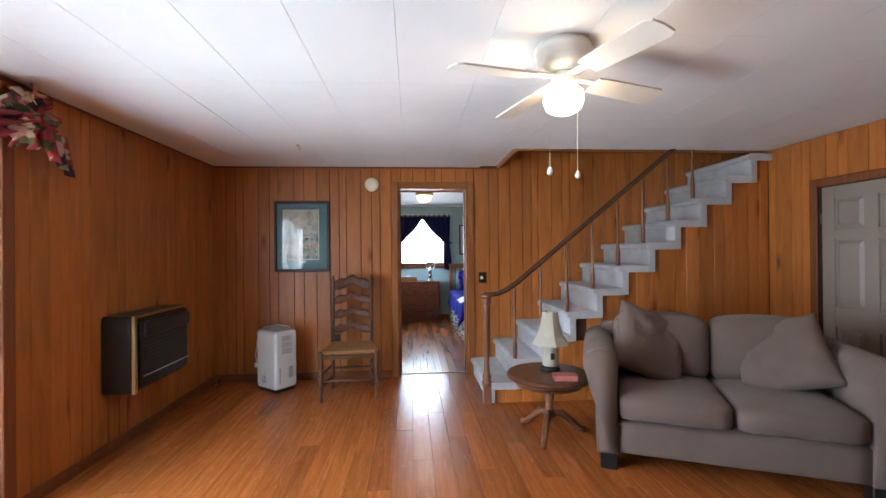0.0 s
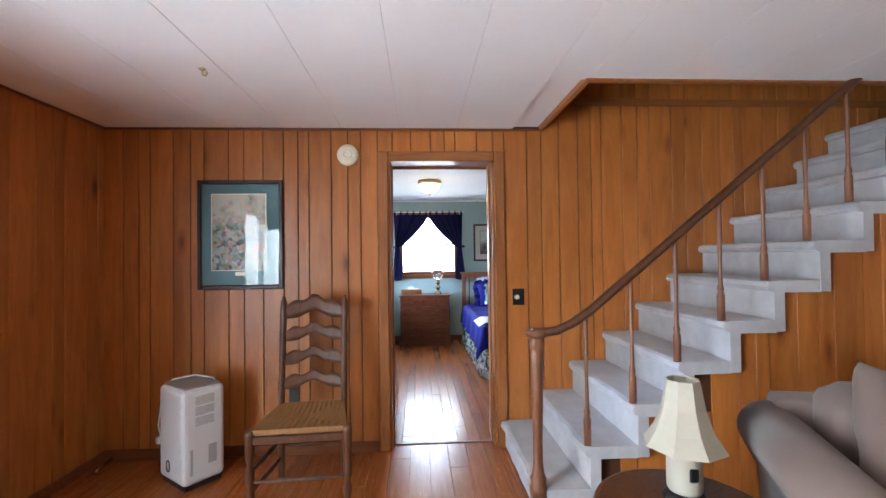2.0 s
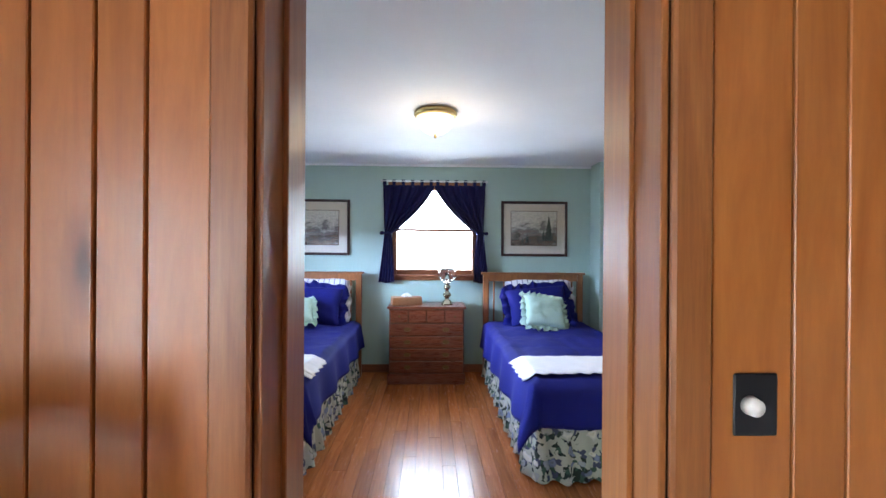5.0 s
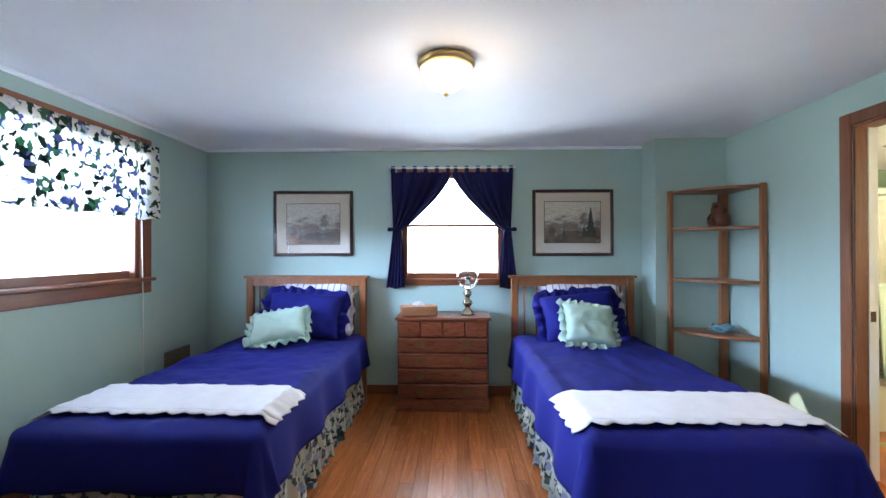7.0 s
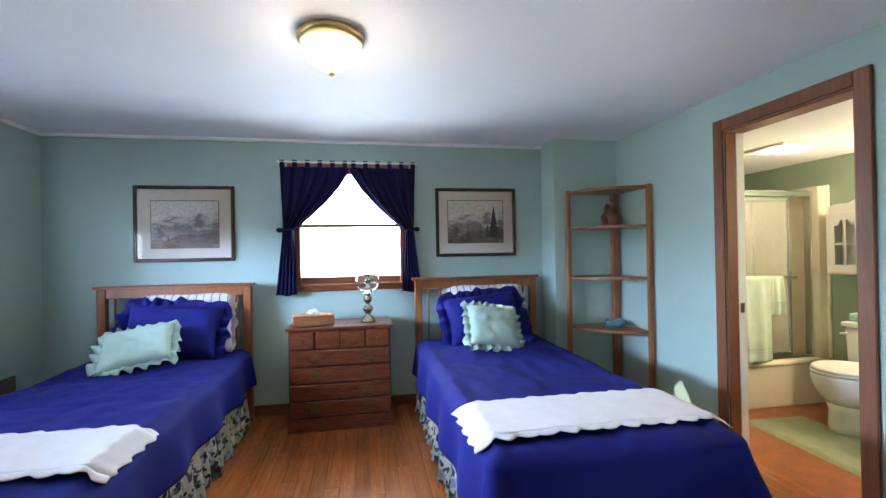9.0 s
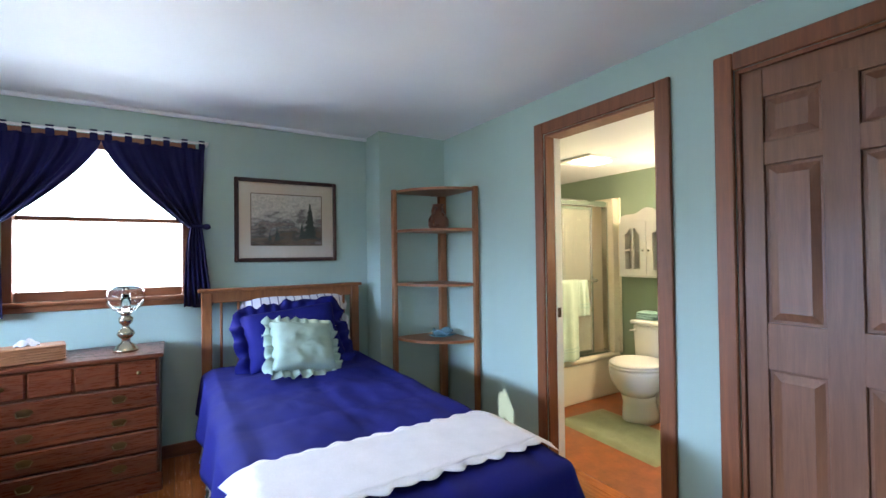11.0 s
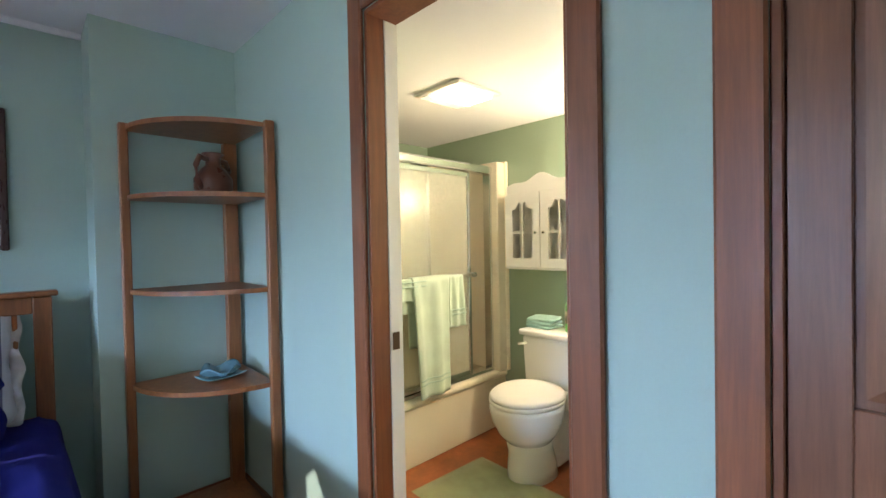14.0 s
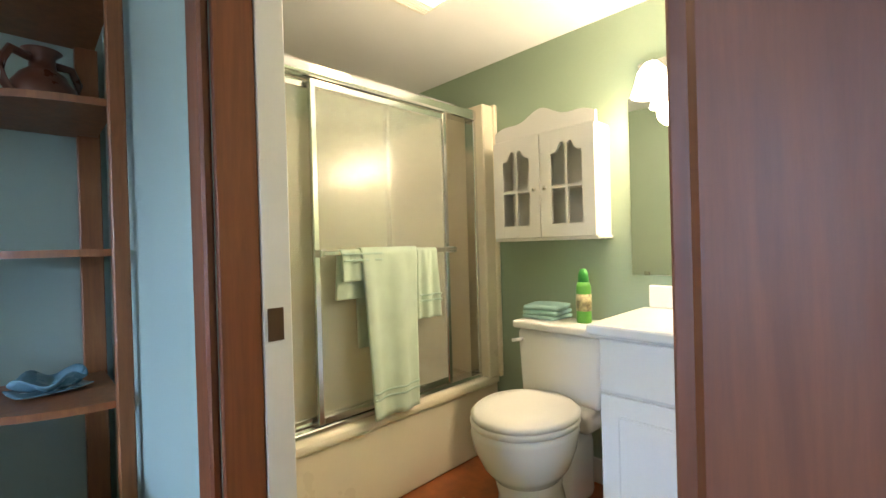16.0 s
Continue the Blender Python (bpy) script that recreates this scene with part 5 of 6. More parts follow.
STRIPE = striped("striped_sham", (0.72, 0.70, 0.76), (0.16, 0.15, 0.26), 0.055)
for cx, dx, ry in ((-1.13, 0.05, 4), (1.22, 0.02, -5)):
    pillow("bed_pillow", 0.70, 0.46, 0.17, STRIPE, pose(cx + 0.07, 8.27, 0.595, -17, 0, 0), "pale striped pillow propped on the headboard", 0.035, LINEN, cx, "bed pillows")
    pillow("bed_pillow", 0.62, 0.40, 0.20, COMFORTER, pose(cx + dx, 8.05, 0.60, -30, ry, 3), "royal blue ruffled pillow sham", 0.075, COMFORTER, cx + 2, "bed pillows")
pillow("bed_pillow", 0.42, 0.32, 0.13, SAGE, pose(-1.15, 7.78, 0.635, -54, -9, 10), "sage green ruffled cushion on the bed", 0.05, SAGE, 7, "bed pillows")
pillow("bed_pillow", 0.39, 0.33, 0.14, SAGE, pose(1.20, 7.77, 0.625, -38, 8, 6), "pale sage ruffled cushion on the bed", 0.05, SAGE, 9, "bed pillows")


def dresser():
    d = thing("chest_of_drawers", 0.093, 8.09, 0, 0, "reddish wooden chest of drawers between the beds", "dresser")
    w, dp = 0.385, 0.40
    part("carcass", cube(-w + 0.012, 0.008, 0.0, w - 0.012, dp, 0.745, 0.003), DARK_WOOD, d)
    part("top", cube(-w - 0.008, -0.015, 0.746, w + 0.008, dp + 0.005, 0.77, 0.006), DRESSER_WOOD, d)
    part("plinth", cube(-w, -0.006, 0.0, w, 0.0075, 0.105, 0.004), DRESSER_WOOD, d)
    hw_ = plain("antique_brass", (0.12, 0.085, 0.04), 0.4, 1.0)
    zs = [0.112, 0.236, 0.360, 0.484]
    for z in zs:
        dr = part("drawer", cube(-w + 0.02, -0.014, z, w - 0.02, 0.0075, z + 0.114, 0.006), DRESSER_WOOD, d)
        for s in (-1, 1):
            part("handle_plate", lathe([(0, 0), (0.03, 0), (0.028, 0.004), (0, 0.005)], 8, m=pose(s * 0.19, -0.011, z + 0.06, 90) @ Matrix.Diagonal((1.3, 0.8, 1, 1))), hw_, dr, "dark metal handle plate")
            part("bail_pull", tube([(s * 0.19 - 0.03, -0.016, z + 0.062), (s * 0.19 - 0.022, -0.026, z + 0.045), (s * 0.19 + 0.022, -0.026, z + 0.045), (s * 0.19 + 0.03, -0.016, z + 0.062)], 0.0035, 6), hw_, dr)
    for k in range(4):
        x = -w + 0.02 + k * (2 * w - 0.04) / 4
        dr = part("small_drawer", cube(x + 0.003, -0.010, 0.609, x + (2 * w - 0.04) / 4 - 0.003, 0.0075, 0.738, 0.008), DRESSER_WOOD, d)
        if k in (0, 3):
            part("knob", lathe([(0, 0), (0.008, 0), (0.012, 0.012), (0, 0.018)], 10, m=pose(x + w / 4, -0.01, 0.675, 90)), hw_, dr)


dresser()
tb = thing("tissue_basket", -0.115, 8.22, 0.77, 12, "orange-brown woven wicker tissue box cover", "basket")
wick = wood("wicker", (0.20, 0.07, 0.025), (0.38, 0.16, 0.06), (8, 8, 60), 0.6, shuffle=False)
part("weave", box(bmesh.new(), -0.15, -0.075, 0.0, 0.15, 0.075, 0.085, 0.012, 2), wick, tb)
for k in range(6):
    part("wicker_band", cube(-0.152, -0.077, 0.006 + k * 0.0135, 0.152, 0.077, 0.014 + k * 0.0135, 0.003), wick, tb)
part("tissue", sheet(10, 10, lambda u, v: Vector(((u - 0.5) * 0.1, (v - 0.5) * 0.05, 0.087 + 0.03 * (1 - (2 * u - 1) ** 2) * (1 - (2 * v - 1) ** 2) + 0.01 * math.sin(u * 15 + v * 9)))), LINEN, tb, "white tissue tuft", True)

ol_ = thing("oil_lamp", 0.30, 8.26, 0.77, 0, "brass and glass oil lamp with round globe", "lamp")
part("base", lathe([(0, 0), (0.06, 0), (0.062, 0.012), (0.05, 0.022), (0.046, 0.035), (0.025, 0.05), (0.02, 0.07), (0.036, 0.085), (0.045, 0.10), (0.036, 0.12), (0.02, 0.132), (0.018, 0.15), (0.034, 0.165), (0.036, 0.19), (0.02, 0.205), (0.03, 0.215), (0.03, 0.225), (0, 0.225)], 28), paint("aged_brass", (0.48, 0.42, 0.30), 0.22, 0.1, 12, 0.05, 60, 1.0), ol_, "turned brass lamp base", True)
part("globe", lathe([(0.03, 0.225), (0.06, 0.24), (0.088, 0.275), (0.095, 0.315), (0.086, 0.35), (0.068, 0.375), (0.066, 0.375), (0.084, 0.348), (0.093, 0.315), (0.086, 0.276), (0.058, 0.242), (0.028, 0.228), (0.03, 0.225)], 32), GLASS, ol_, "clear round glass globe", True)
part("chimney", lathe([(0.018, 0.226), (0.026, 0.26), (0.02, 0.33), (0.018, 0.33), (0.024, 0.26), (0.016, 0.226), (0.018, 0.226)], 20), GLASS, ol_, "", True)


def corner_shelf():
    s = thing("corner_shelf", 2.445, 8.225, 0, 0, "tall open corner shelf of reddish wood", "shelf")
    R = 0.45
    def quarter(z0, z1, r):
        bm = bmesh.new()
        ol2 = [(0.005, 0.005)] + [(-(r * math.cos(a)), -(r * math.sin(a))) for a in (math.pi / 2 * k / 16 for k in range(17))]
        lo = [bm.verts.new((x, y, z0)) for x, y in ol2]
        hi = [bm.verts.new((x, y, z1)) for x, y in ol2]
        bm.faces.new(lo)
        bm.faces.new(hi[::-1])
        for i in range(len(ol2)):
            j = (i + 1) % len(ol2)
            bm.faces.new((lo[i], hi[i], hi[j], lo[j]))
        return bm
    for z, lab in ((0.085, "lowest quarter-round shelf"), (0.672, ""), (1.088, ""), (1.497, ""), (1.80, "quarter-round top board")):
        part("shelf_board", quarter(z - 0.02, z, R), SHELF_WOOD, s, lab)
    part("back_post", cube(-0.05, -0.03, 0, 0.012, 0.012, 1.78, 0.003), SHELF_WOOD, s)
    part("left_post", cube(-R - 0.022, -0.035, 0, -R + 0.012, 0.008, 1.81, 0.004), SHELF_WOOD, s)
    part("right_post", cube(-0.02, -R - 0.018, 0, 0.02, -R + 0.014, 1.81, 0.004), SHELF_WOOD, s)


corner_shelf()
CLAY = paint("brown_clay", (0.13, 0.045, 0.025), 0.3, 0.2, 14)
pt = thing("clay_pot", 2.31, 8.08, 1.497, 35, "brown glazed pottery vase with handles", "vase")
pt.scale = (1.08, 1.08, 1.2)
part("pot", lathe([(0, 0), (0.06, 0), (0.075, 0.03), (0.075, 0.07), (0.05, 0.105), (0.03, 0.12), (0.028, 0.15), (0.045, 0.165), (0.04, 0.168), (0.022, 0.15), (0, 0.14)], 28), CLAY, pt, smooth=True)
for s in (-1, 1):
    part("handle", tube([(s * 0.035, 0, 0.14), (s * 0.08, 0, 0.145), (s * 0.1, 0, 0.11), (s * 0.095, 0, 0.06), (s * 0.07, 0, 0.03)], 0.011, 8), CLAY, pt, "", True)
SEA = paint("pale_blue_glaze", (0.16, 0.30, 0.36), 0.25, 0.15, 18)
bl = thing("ruffled_dish", 2.30, 8.02, 0.672, 15, "pale blue wavy-edged glass dish", "dish")
def dish(u, v):
    a = u * 2 * math.pi
    r = 0.02 + 0.06 * v
    return Vector((r * math.cos(a) * (1 + 0.15 * math.cos(2 * a)), r * math.sin(a), 0.012 + 0.035 * v * v + 0.014 * v * math.sin(4 * a)))
part("dish", sheet(40, 6, dish, 0.004), SEA, bl, smooth=True)
part("plate", sheet(12, 12, lambda u, v: Vector(((u - 0.5) * 0.17, (v - 0.5) * 0.13, 0.004 + 0.012 * (abs(2 * u - 1) ** 3 + abs(2 * v - 1) ** 3) / 2)), 0.004), SEA, bl, "square blue under-plate", True)

cl = thing("ceiling_light", 0.15, 6.70, BZ, 0, "flush brass ceiling light with lit glass bowl", "ceiling light")
part("brass_ring", lathe([(0, 0), (0.135, 0), (0.145, -0.012), (0.142, -0.028), (0.125, -0.045), (0.122, -0.035), (0, -0.03)], 44), BRASS, cl, "polished brass ring", True)
gb = part("glass_bowl", lathe([(0.122, -0.035), (0.121, -0.06), (0.104, -0.105), (0.062, -0.138), (0, -0.147)], 40), GLOW_BED, cl, "lit frosted glass bowl", True)
gb.visible_shadow = False
part("finial", lathe([(0, -0.144), (0.014, -0.146), (0.007, -0.158), (0.013, -0.171), (0, -0.182)], 14), BRASS, cl, "brass finial", True)

lc = thing("low_chest", -0.95, 5.15, 0, 0, "dark reddish wooden chest beside the doorway", "chest")
part("body", cube(-0.52, -0.27, 0.0, 0.52, 0.28, 0.742, 0.004), DRESSER_WOOD, lc)
part("top", cube(-0.55, -0.30, 0.743, 0.55, 0.31, 0.77, 0.006), DRESSER_WOOD, lc)
for k in range(3):
    part("drawer", cube(-0.49, 0.281, 0.06 + k * 0.225, 0.49, 0.297, 0.27 + k * 0.225, 0.005), DRESSER_WOOD, lc)

panel_door("door_3", CY1 - CY0 - 0.034, DZ - 0.02, DOOR_WOOD, pose(BX1 + 0.014, CY1 - 0.017, 0.004, 0, 0, -90), "brown stained six-panel closet door, closed")


# ---- bathroom ----
def bathtub():
    t = thing("bathtub", 3.335, 7.76, 0, 0, "cream bathtub with moulded surround", "bathtub")
    a, b, d, h = -0.735, 0.735, 0.765, 0.385
    bm = bmesh.new()
    box(bm, a, 0.0, 0, b, 0.05, h - 0.03, 0.01, 2)
    part("apron", bm, CREAM, t, "cream tub apron")
    part("front_rim", box(bmesh.new(), a, -0.02, h - 0.05, b, 0.09, h, 0.02, 3), CREAM, t)
    part("back_rim", cube(a, d - 0.07, h - 0.05, b, d, h, 0.015, 2), CREAM, t)
    for x0, x1 in ((a, a + 0.09), (b - 0.09, b)):
        part("end_rim", cube(x0, 0.09, h - 0.05, x1, d - 0.07, h, 0.01), CREAM, t)
    part("basin", sheet(16, 12, lambda u, v: Vector((a + 0.09 + (b - a - 0.18) * u, 0.09 + (d - 0.16) * v, h - 0.02 - 0.28 * min(1, 6 * u, 6 * (1 - u), 5 * v, 5 * (1 - v))))), CREAM, t, "", True)
    for x0, x1 in ((b - 0.105, b - 0.001), (a + 0.001, a + 0.02)):
        part("end_panel", cube(x0, -0.03 if x0 > 0 else 0.03, h, x1, d - 0.02, 1.80, 0.006), CREAM, t, "cream wall surround panel")
    part("end_flange", box(bmesh.new(), b - 0.03, -0.045, h - 0.01, b - 0.0, 0.03, 1.81, 0.012, 2), CREAM, t)
    part("back_panel", cube(a + 0.02, d - 0.02, h, b - 0.106, d - 0.002, 1.80, 0.004), CREAM, t)


bathtub()


def shower_doors():
    s = thing("shower_doors", 3.335, 7.80, 0.385, 0, "sliding frosted shower doors in chrome frames", "shower door")
    a, b, top = -0.733, 0.625, 1.33
    part("header", box(bmesh.new(), a, -0.035, top, b, 0.045, top + 0.055, 0.012, 2), CHROME, s, "chrome header rail")
    part("bottom_track", cube(a, -0.03, 0, b, 0.04, 0.022, 0.004), CHROME, s)
    for x in (a, b - 0.022):
        part("wall_jamb", cube(x, -0.025, 0.022, x + 0.022, 0.035, top, 0.003), CHROME, s)
    for x0, x1, y in ((-0.307, 0.407, -0.014), (-0.705, 0.087, 0.022)):
        dr = part("door_panel", cube(x0 + 0.02, y - 0.003, 0.05, x1 - 0.02, y + 0.003, top - 0.03), FROSTED, s, "frosted glass door panel")
        for xx in (x0, x1 - 0.024):
            part("stile", cube(xx, y - 0.011, 0.025, xx + 0.024, y + 0.011, top - 0.005, 0.003), CHROME, dr)
        for zz in (0.026, top - 0.034):
            part("rail", cube(x0 + 0.024, y - 0.010, zz, x1 - 0.024, y + 0.010, zz + 0.028, 0.002), CHROME, dr)
    part("towel_bar", tube([(-0.295, -0.065, 0.67), (0.41, -0.065, 0.67)], 0.009, 10), CHROME, s, "chrome towel bar", True)
    for x in (-0.295, 0.395):
        part("bar_bracket", cube(x - 0.012, -0.072, 0.655, x + 0.012, -0.025, 0.685, 0.004), CHROME, s)


shower_doors()


def towel(x, w, front, back, label, seed, gap=0.0):
    t = thing("towel", x, 7.735, 1.055, 0, label, "towel", "hanging towels")
    tot = front + back
    def hang(u, v):
        s = v * tot - back
        f = 0.010 * math.sin(u * 11 + seed) * min(1, abs(s) * 6) + 0.0015 * math.sin(u * 23)
        r = 0.014
        xx = (u - 0.5) * w * (1 + 0.10 * math.sin(v * 3 + seed)) + 0.015 * abs(s) * math.sin(seed)
        if abs(s) < r * 1.5:
            a = s / (r * 1.5) * math.pi / 2
            return Vector((xx, -r * math.sin(a), r * math.cos(a)))
        y = -r - f if s > 0 else r + f * 0.3
        return Vector((xx, y - (0.012 * (abs(s) * 2) if s > 0 else 0), -(abs(s) - r * 1.5)))
    part("cloth", sheet(30, 50, hang, 0.010), TOWEL, t, smooth=True)
    for z in (0.075, 0.1):
        part("woven_band", sheet(24, 2, lambda u, v, z=z: hang(u, 1 - (z + 0.008 * v) / tot) + Vector((0, -0.0115, 0)), 0.002), SAGE, t, "woven border band", True)


TOWEL = paint("sage_towel", (0.50, 0.60, 0.48), 0.95, 0.08, 9, 0.9, 320, sheen=0.3)
towel(3.335, 0.26, 0.68, 0.4, "long pale sage bath towel on the bar", 1.0)
towel(3.20, 0.20, 0.13, 0.2, "folded pale sage towel end on the bar", 2.2)
towel(3.545, 0.13, 0.32, 0.3, "small pale sage hand towel on the bar", 3.1)


def toilet():
    t = thing("toilet", 4.02, 7.25, 0, 0, "white porcelain toilet with closed lid", "toilet")
    # faces -x
    def oval(zs):
        bm = bmesh.new()
        rings = []
        for z, cx, rx, ry in zs:
            rings.append([bm.verts.new((cx + rx * math.cos(a) * (1.0 if math.cos(a) < 0 else 0.85), ry * math.sin(a), z * 1.13)) for a in (2 * math.pi * k / 32 for k in range(32))])
        for p, q in zip(rings, rings[1:]):
            for i in range(32):
                bm.faces.new((p[i], p[(i + 1) % 32], q[(i + 1) % 32], q[i]))
        bm.faces.new(rings[0][::-1])
        bm.faces.new(rings[-1])
        return bm
    part("pedestal", oval([(0, -0.38, 0.18, 0.12), (0.05, -0.385, 0.175, 0.115), (0.14, -0.40, 0.155, 0.105), (0.2, -0.41, 0.16, 0.12)]), PORCELAIN, t, "", True)
    part("bowl", oval([(0.18, -0.41, 0.15, 0.115), (0.23, -0.42, 0.19, 0.155), (0.29, -0.425, 0.22, 0.18), (0.345, -0.425, 0.235, 0.19), (0.365, -0.425, 0.23, 0.186)]), PORCELAIN, t, "rounded porcelain bowl", True)
    part("trap", box(bmesh.new(), -0.30, -0.10, 0.0, -0.06, 0.10, 0.30, 0.05, 4), PORCELAIN, t, "", True)
    part("deck", box(bmesh.new(), -0.26, -0.17, 0.33, -0.02, 0.17, 0.42, 0.03, 3), PORCELAIN, t, "", True)
    part("seat", oval([(0.367, -0.42, 0.235, 0.19), (0.38, -0.42, 0.24, 0.194), (0.385, -0.42, 0.235, 0.19)]), WHITE, t, "white seat", True)
    part("lid", oval([(0.387, -0.417, 0.235, 0.19), (0.398, -0.417, 0.237, 0.193), (0.408, -0.417, 0.225, 0.18), (0.412, -0.417, 0.16, 0.125)]), WHITE, t, "closed white lid", True)
    bm = box(bmesh.new(), -0.2, -0.2, 0.41, -0.01, 0.2, 0.70, 0.025, 3)
    for v in bm.verts:
        k = 1 - 0.10 * (0.70 - v.co.z) / 0.32
        v.co.y *= k
    part("tank", bm, PORCELAIN, t, "porcelain cistern", True)
    part("tank_lid", box(bmesh.new(), -0.215, -0.212, 0.70, 0.0, 0.212, 0.735, 0.012, 3), PORCELAIN, t, "", True)
    part("flush_lever", tube([(-0.205, 0.165, 0.655), (-0.225, 0.165, 0.655), (-0.228, 0.2, 0.648)], 0.008, 8), PORCELAIN, t, "white flush lever", True)


toilet()
for k in range(3):
    f = thing("folded_washcloth", 3.95, 7.37, 0.736 + k * 0.021, 8 * k - 6, "pale aqua folded washcloth on the cistern", "washcloth", "stack of washcloths")
    aqua = SEA_CLOTH if k else paint("aqua_cloth", (0.36, 0.56, 0.54), 0.95, 0.1, 14, 0.8, 300)
    SEA_CLOTH = aqua
    part("fold", soft_box(-0.075, -0.085, 0.0, 0.075, 0.085, 0.02, 0.008, 0.004), aqua, f, smooth=True)
sp_ = thing("spray_can", 3.93, 7.18, 0.735, 0, "green air freshener spray can", "spray can")
part("can", lathe([(0, 0), (0.03, 0), (0.031, 0.005), (0.031, 0.15), (0.024, 0.17), (0, 0.17)], 24), paint("can_green", (0.10, 0.32, 0.05), 0.3, 0.1), sp_, "green printed can", True)
part("label_band", lathe([(0.0315, 0.05), (0.032, 0.05), (0.032, 0.12), (0.0315, 0.12)], 24), paint("can_label", (0.35, 0.30, 0.16), 0.4, 0.5, 60), sp_, "orange and white label band", True)
part("cap", lathe([(0, 0.17), (0.023, 0.17), (0.021, 0.205), (0.012, 0.225), (0, 0.226)], 20), paint("cap_green", (0.05, 0.30, 0.06), 0.35), sp_, "bright green cap", True)


def wall_cabinet():
    c = thing("wall_cabinet", 4.068, 7.375, 1.10, -90, "white wall cabinet with arched glazed doors", "cabinet")
    # local x runs towards the vanity, y into the wall
    w, dp, h = 0.26, 0.125, 0.47
    part("back", cube(-w, -0.012, 0, w, 0, h, 0.002), WHITE, c)
    for x0, x1 in ((-w, -w + 0.016), (w - 0.016, w)):
        part("side", cube(x0, -dp, 0, x1, -0.012, h, 0.002), WHITE, c)
    part("top", cube(-w + 0.016, -dp, h - 0.016, w - 0.016, -0.012, h, 0.002), WHITE, c)
    part("bottom", cube(-w - 0.008, -dp - 0.01, -0.016, w + 0.008, 0, -0.0005, 0.004), WHITE, c)
    part("inner_shelf", cube(-w + 0.017, -dp + 0.02, 0.22, w - 0.017, -0.013, 0.23), WHITE, c)
    crest = [(-w, h)] + [(x, h + 0.045 + 0.055 * math.cos(x / w * math.pi / 2) ** 2 + 0.012 * math.cos(x / w * math.pi * 2.5)) for x in (-w + 2 * w * k / 24 for k in range(25))] + [(w, h)]
    part("crest", prism(crest, -dp - 0.001, -dp + 0.015), WHITE, c, "scalloped white crest board")
    glass = plain("cabinet_glass", (1.0, 1.0, 0.97), 0.02, 0, 0, 1.0)
    for s in (-1, 1):
        x0, x1 = (-w, -0.002) if s < 0 else (0.002, w)
        d = part("door", boxes((x0, -dp - 0.018, 0, x0 + 0.055, -dp - 0.002, h - 0.01), (x1 - 0.055, -dp - 0.018, 0, x1, -dp - 0.002, h - 0.01), (x0 + 0.055, -dp - 0.0175, 0, x1 - 0.055, -dp - 0.0025, 0.055)), WHITE, c, "white glazed cabinet door")
        m = (x0 + x1) / 2
        hw_ = (x1 - x0) / 2 - 0.055
        arch = [(x0 + 0.055, h - 0.01), (x0 + 0.055, h - 0.13)] + [(m + hw_ * q, h - 0.12 + 0.055 * math.cos(q * math.pi / 2) - 0.01 * math.cos(q * 3 * math.pi)) for q in (-1 + 2 * k / 16 for k in range(17))] + [(x1 - 0.055, h - 0.13), (x1 - 0.055, h - 0.01)]
        part("arched_rail", prism(arch, -dp - 0.0175, -dp - 0.0025), WHITE, d)
        part("muntin", cube(m - 0.006, -dp - 0.016, 0.055, m + 0.006, -dp - 0.004, h - 0.07), WHITE, d)
        part("muntin", cube(x0 + 0.055, -dp - 0.0155, 0.21, x1 - 0.055, -dp - 0.0045, 0.222), WHITE, d)
        g = part("pane", cube(x0 + 0.05, -dp - 0.011, 0.05, x1 - 0.05, -dp - 0.009, h - 0.05), glass, d, "clear door glass")
        g.visible_shadow = False
        part("knob", lathe([(0, 0), (0.006, 0), (0.01, 0.012), (0, 0.018)], 12, m=pose(s * 0.028, -dp - 0.018, 0.215, 90)), NICKEL, d, "small metal knob", True)
    jar = thing("small_jar", 4.0, 7.30, 1.101, 0, "small glass jar inside the wall cabinet", "jar")
    part("glass_body", lathe([(0, 0), (0.022, 0), (0.025, 0.03), (0.02, 0.05), (0, 0.055)], 16), PORCELAIN, jar, smooth=True)


wall_cabinet()


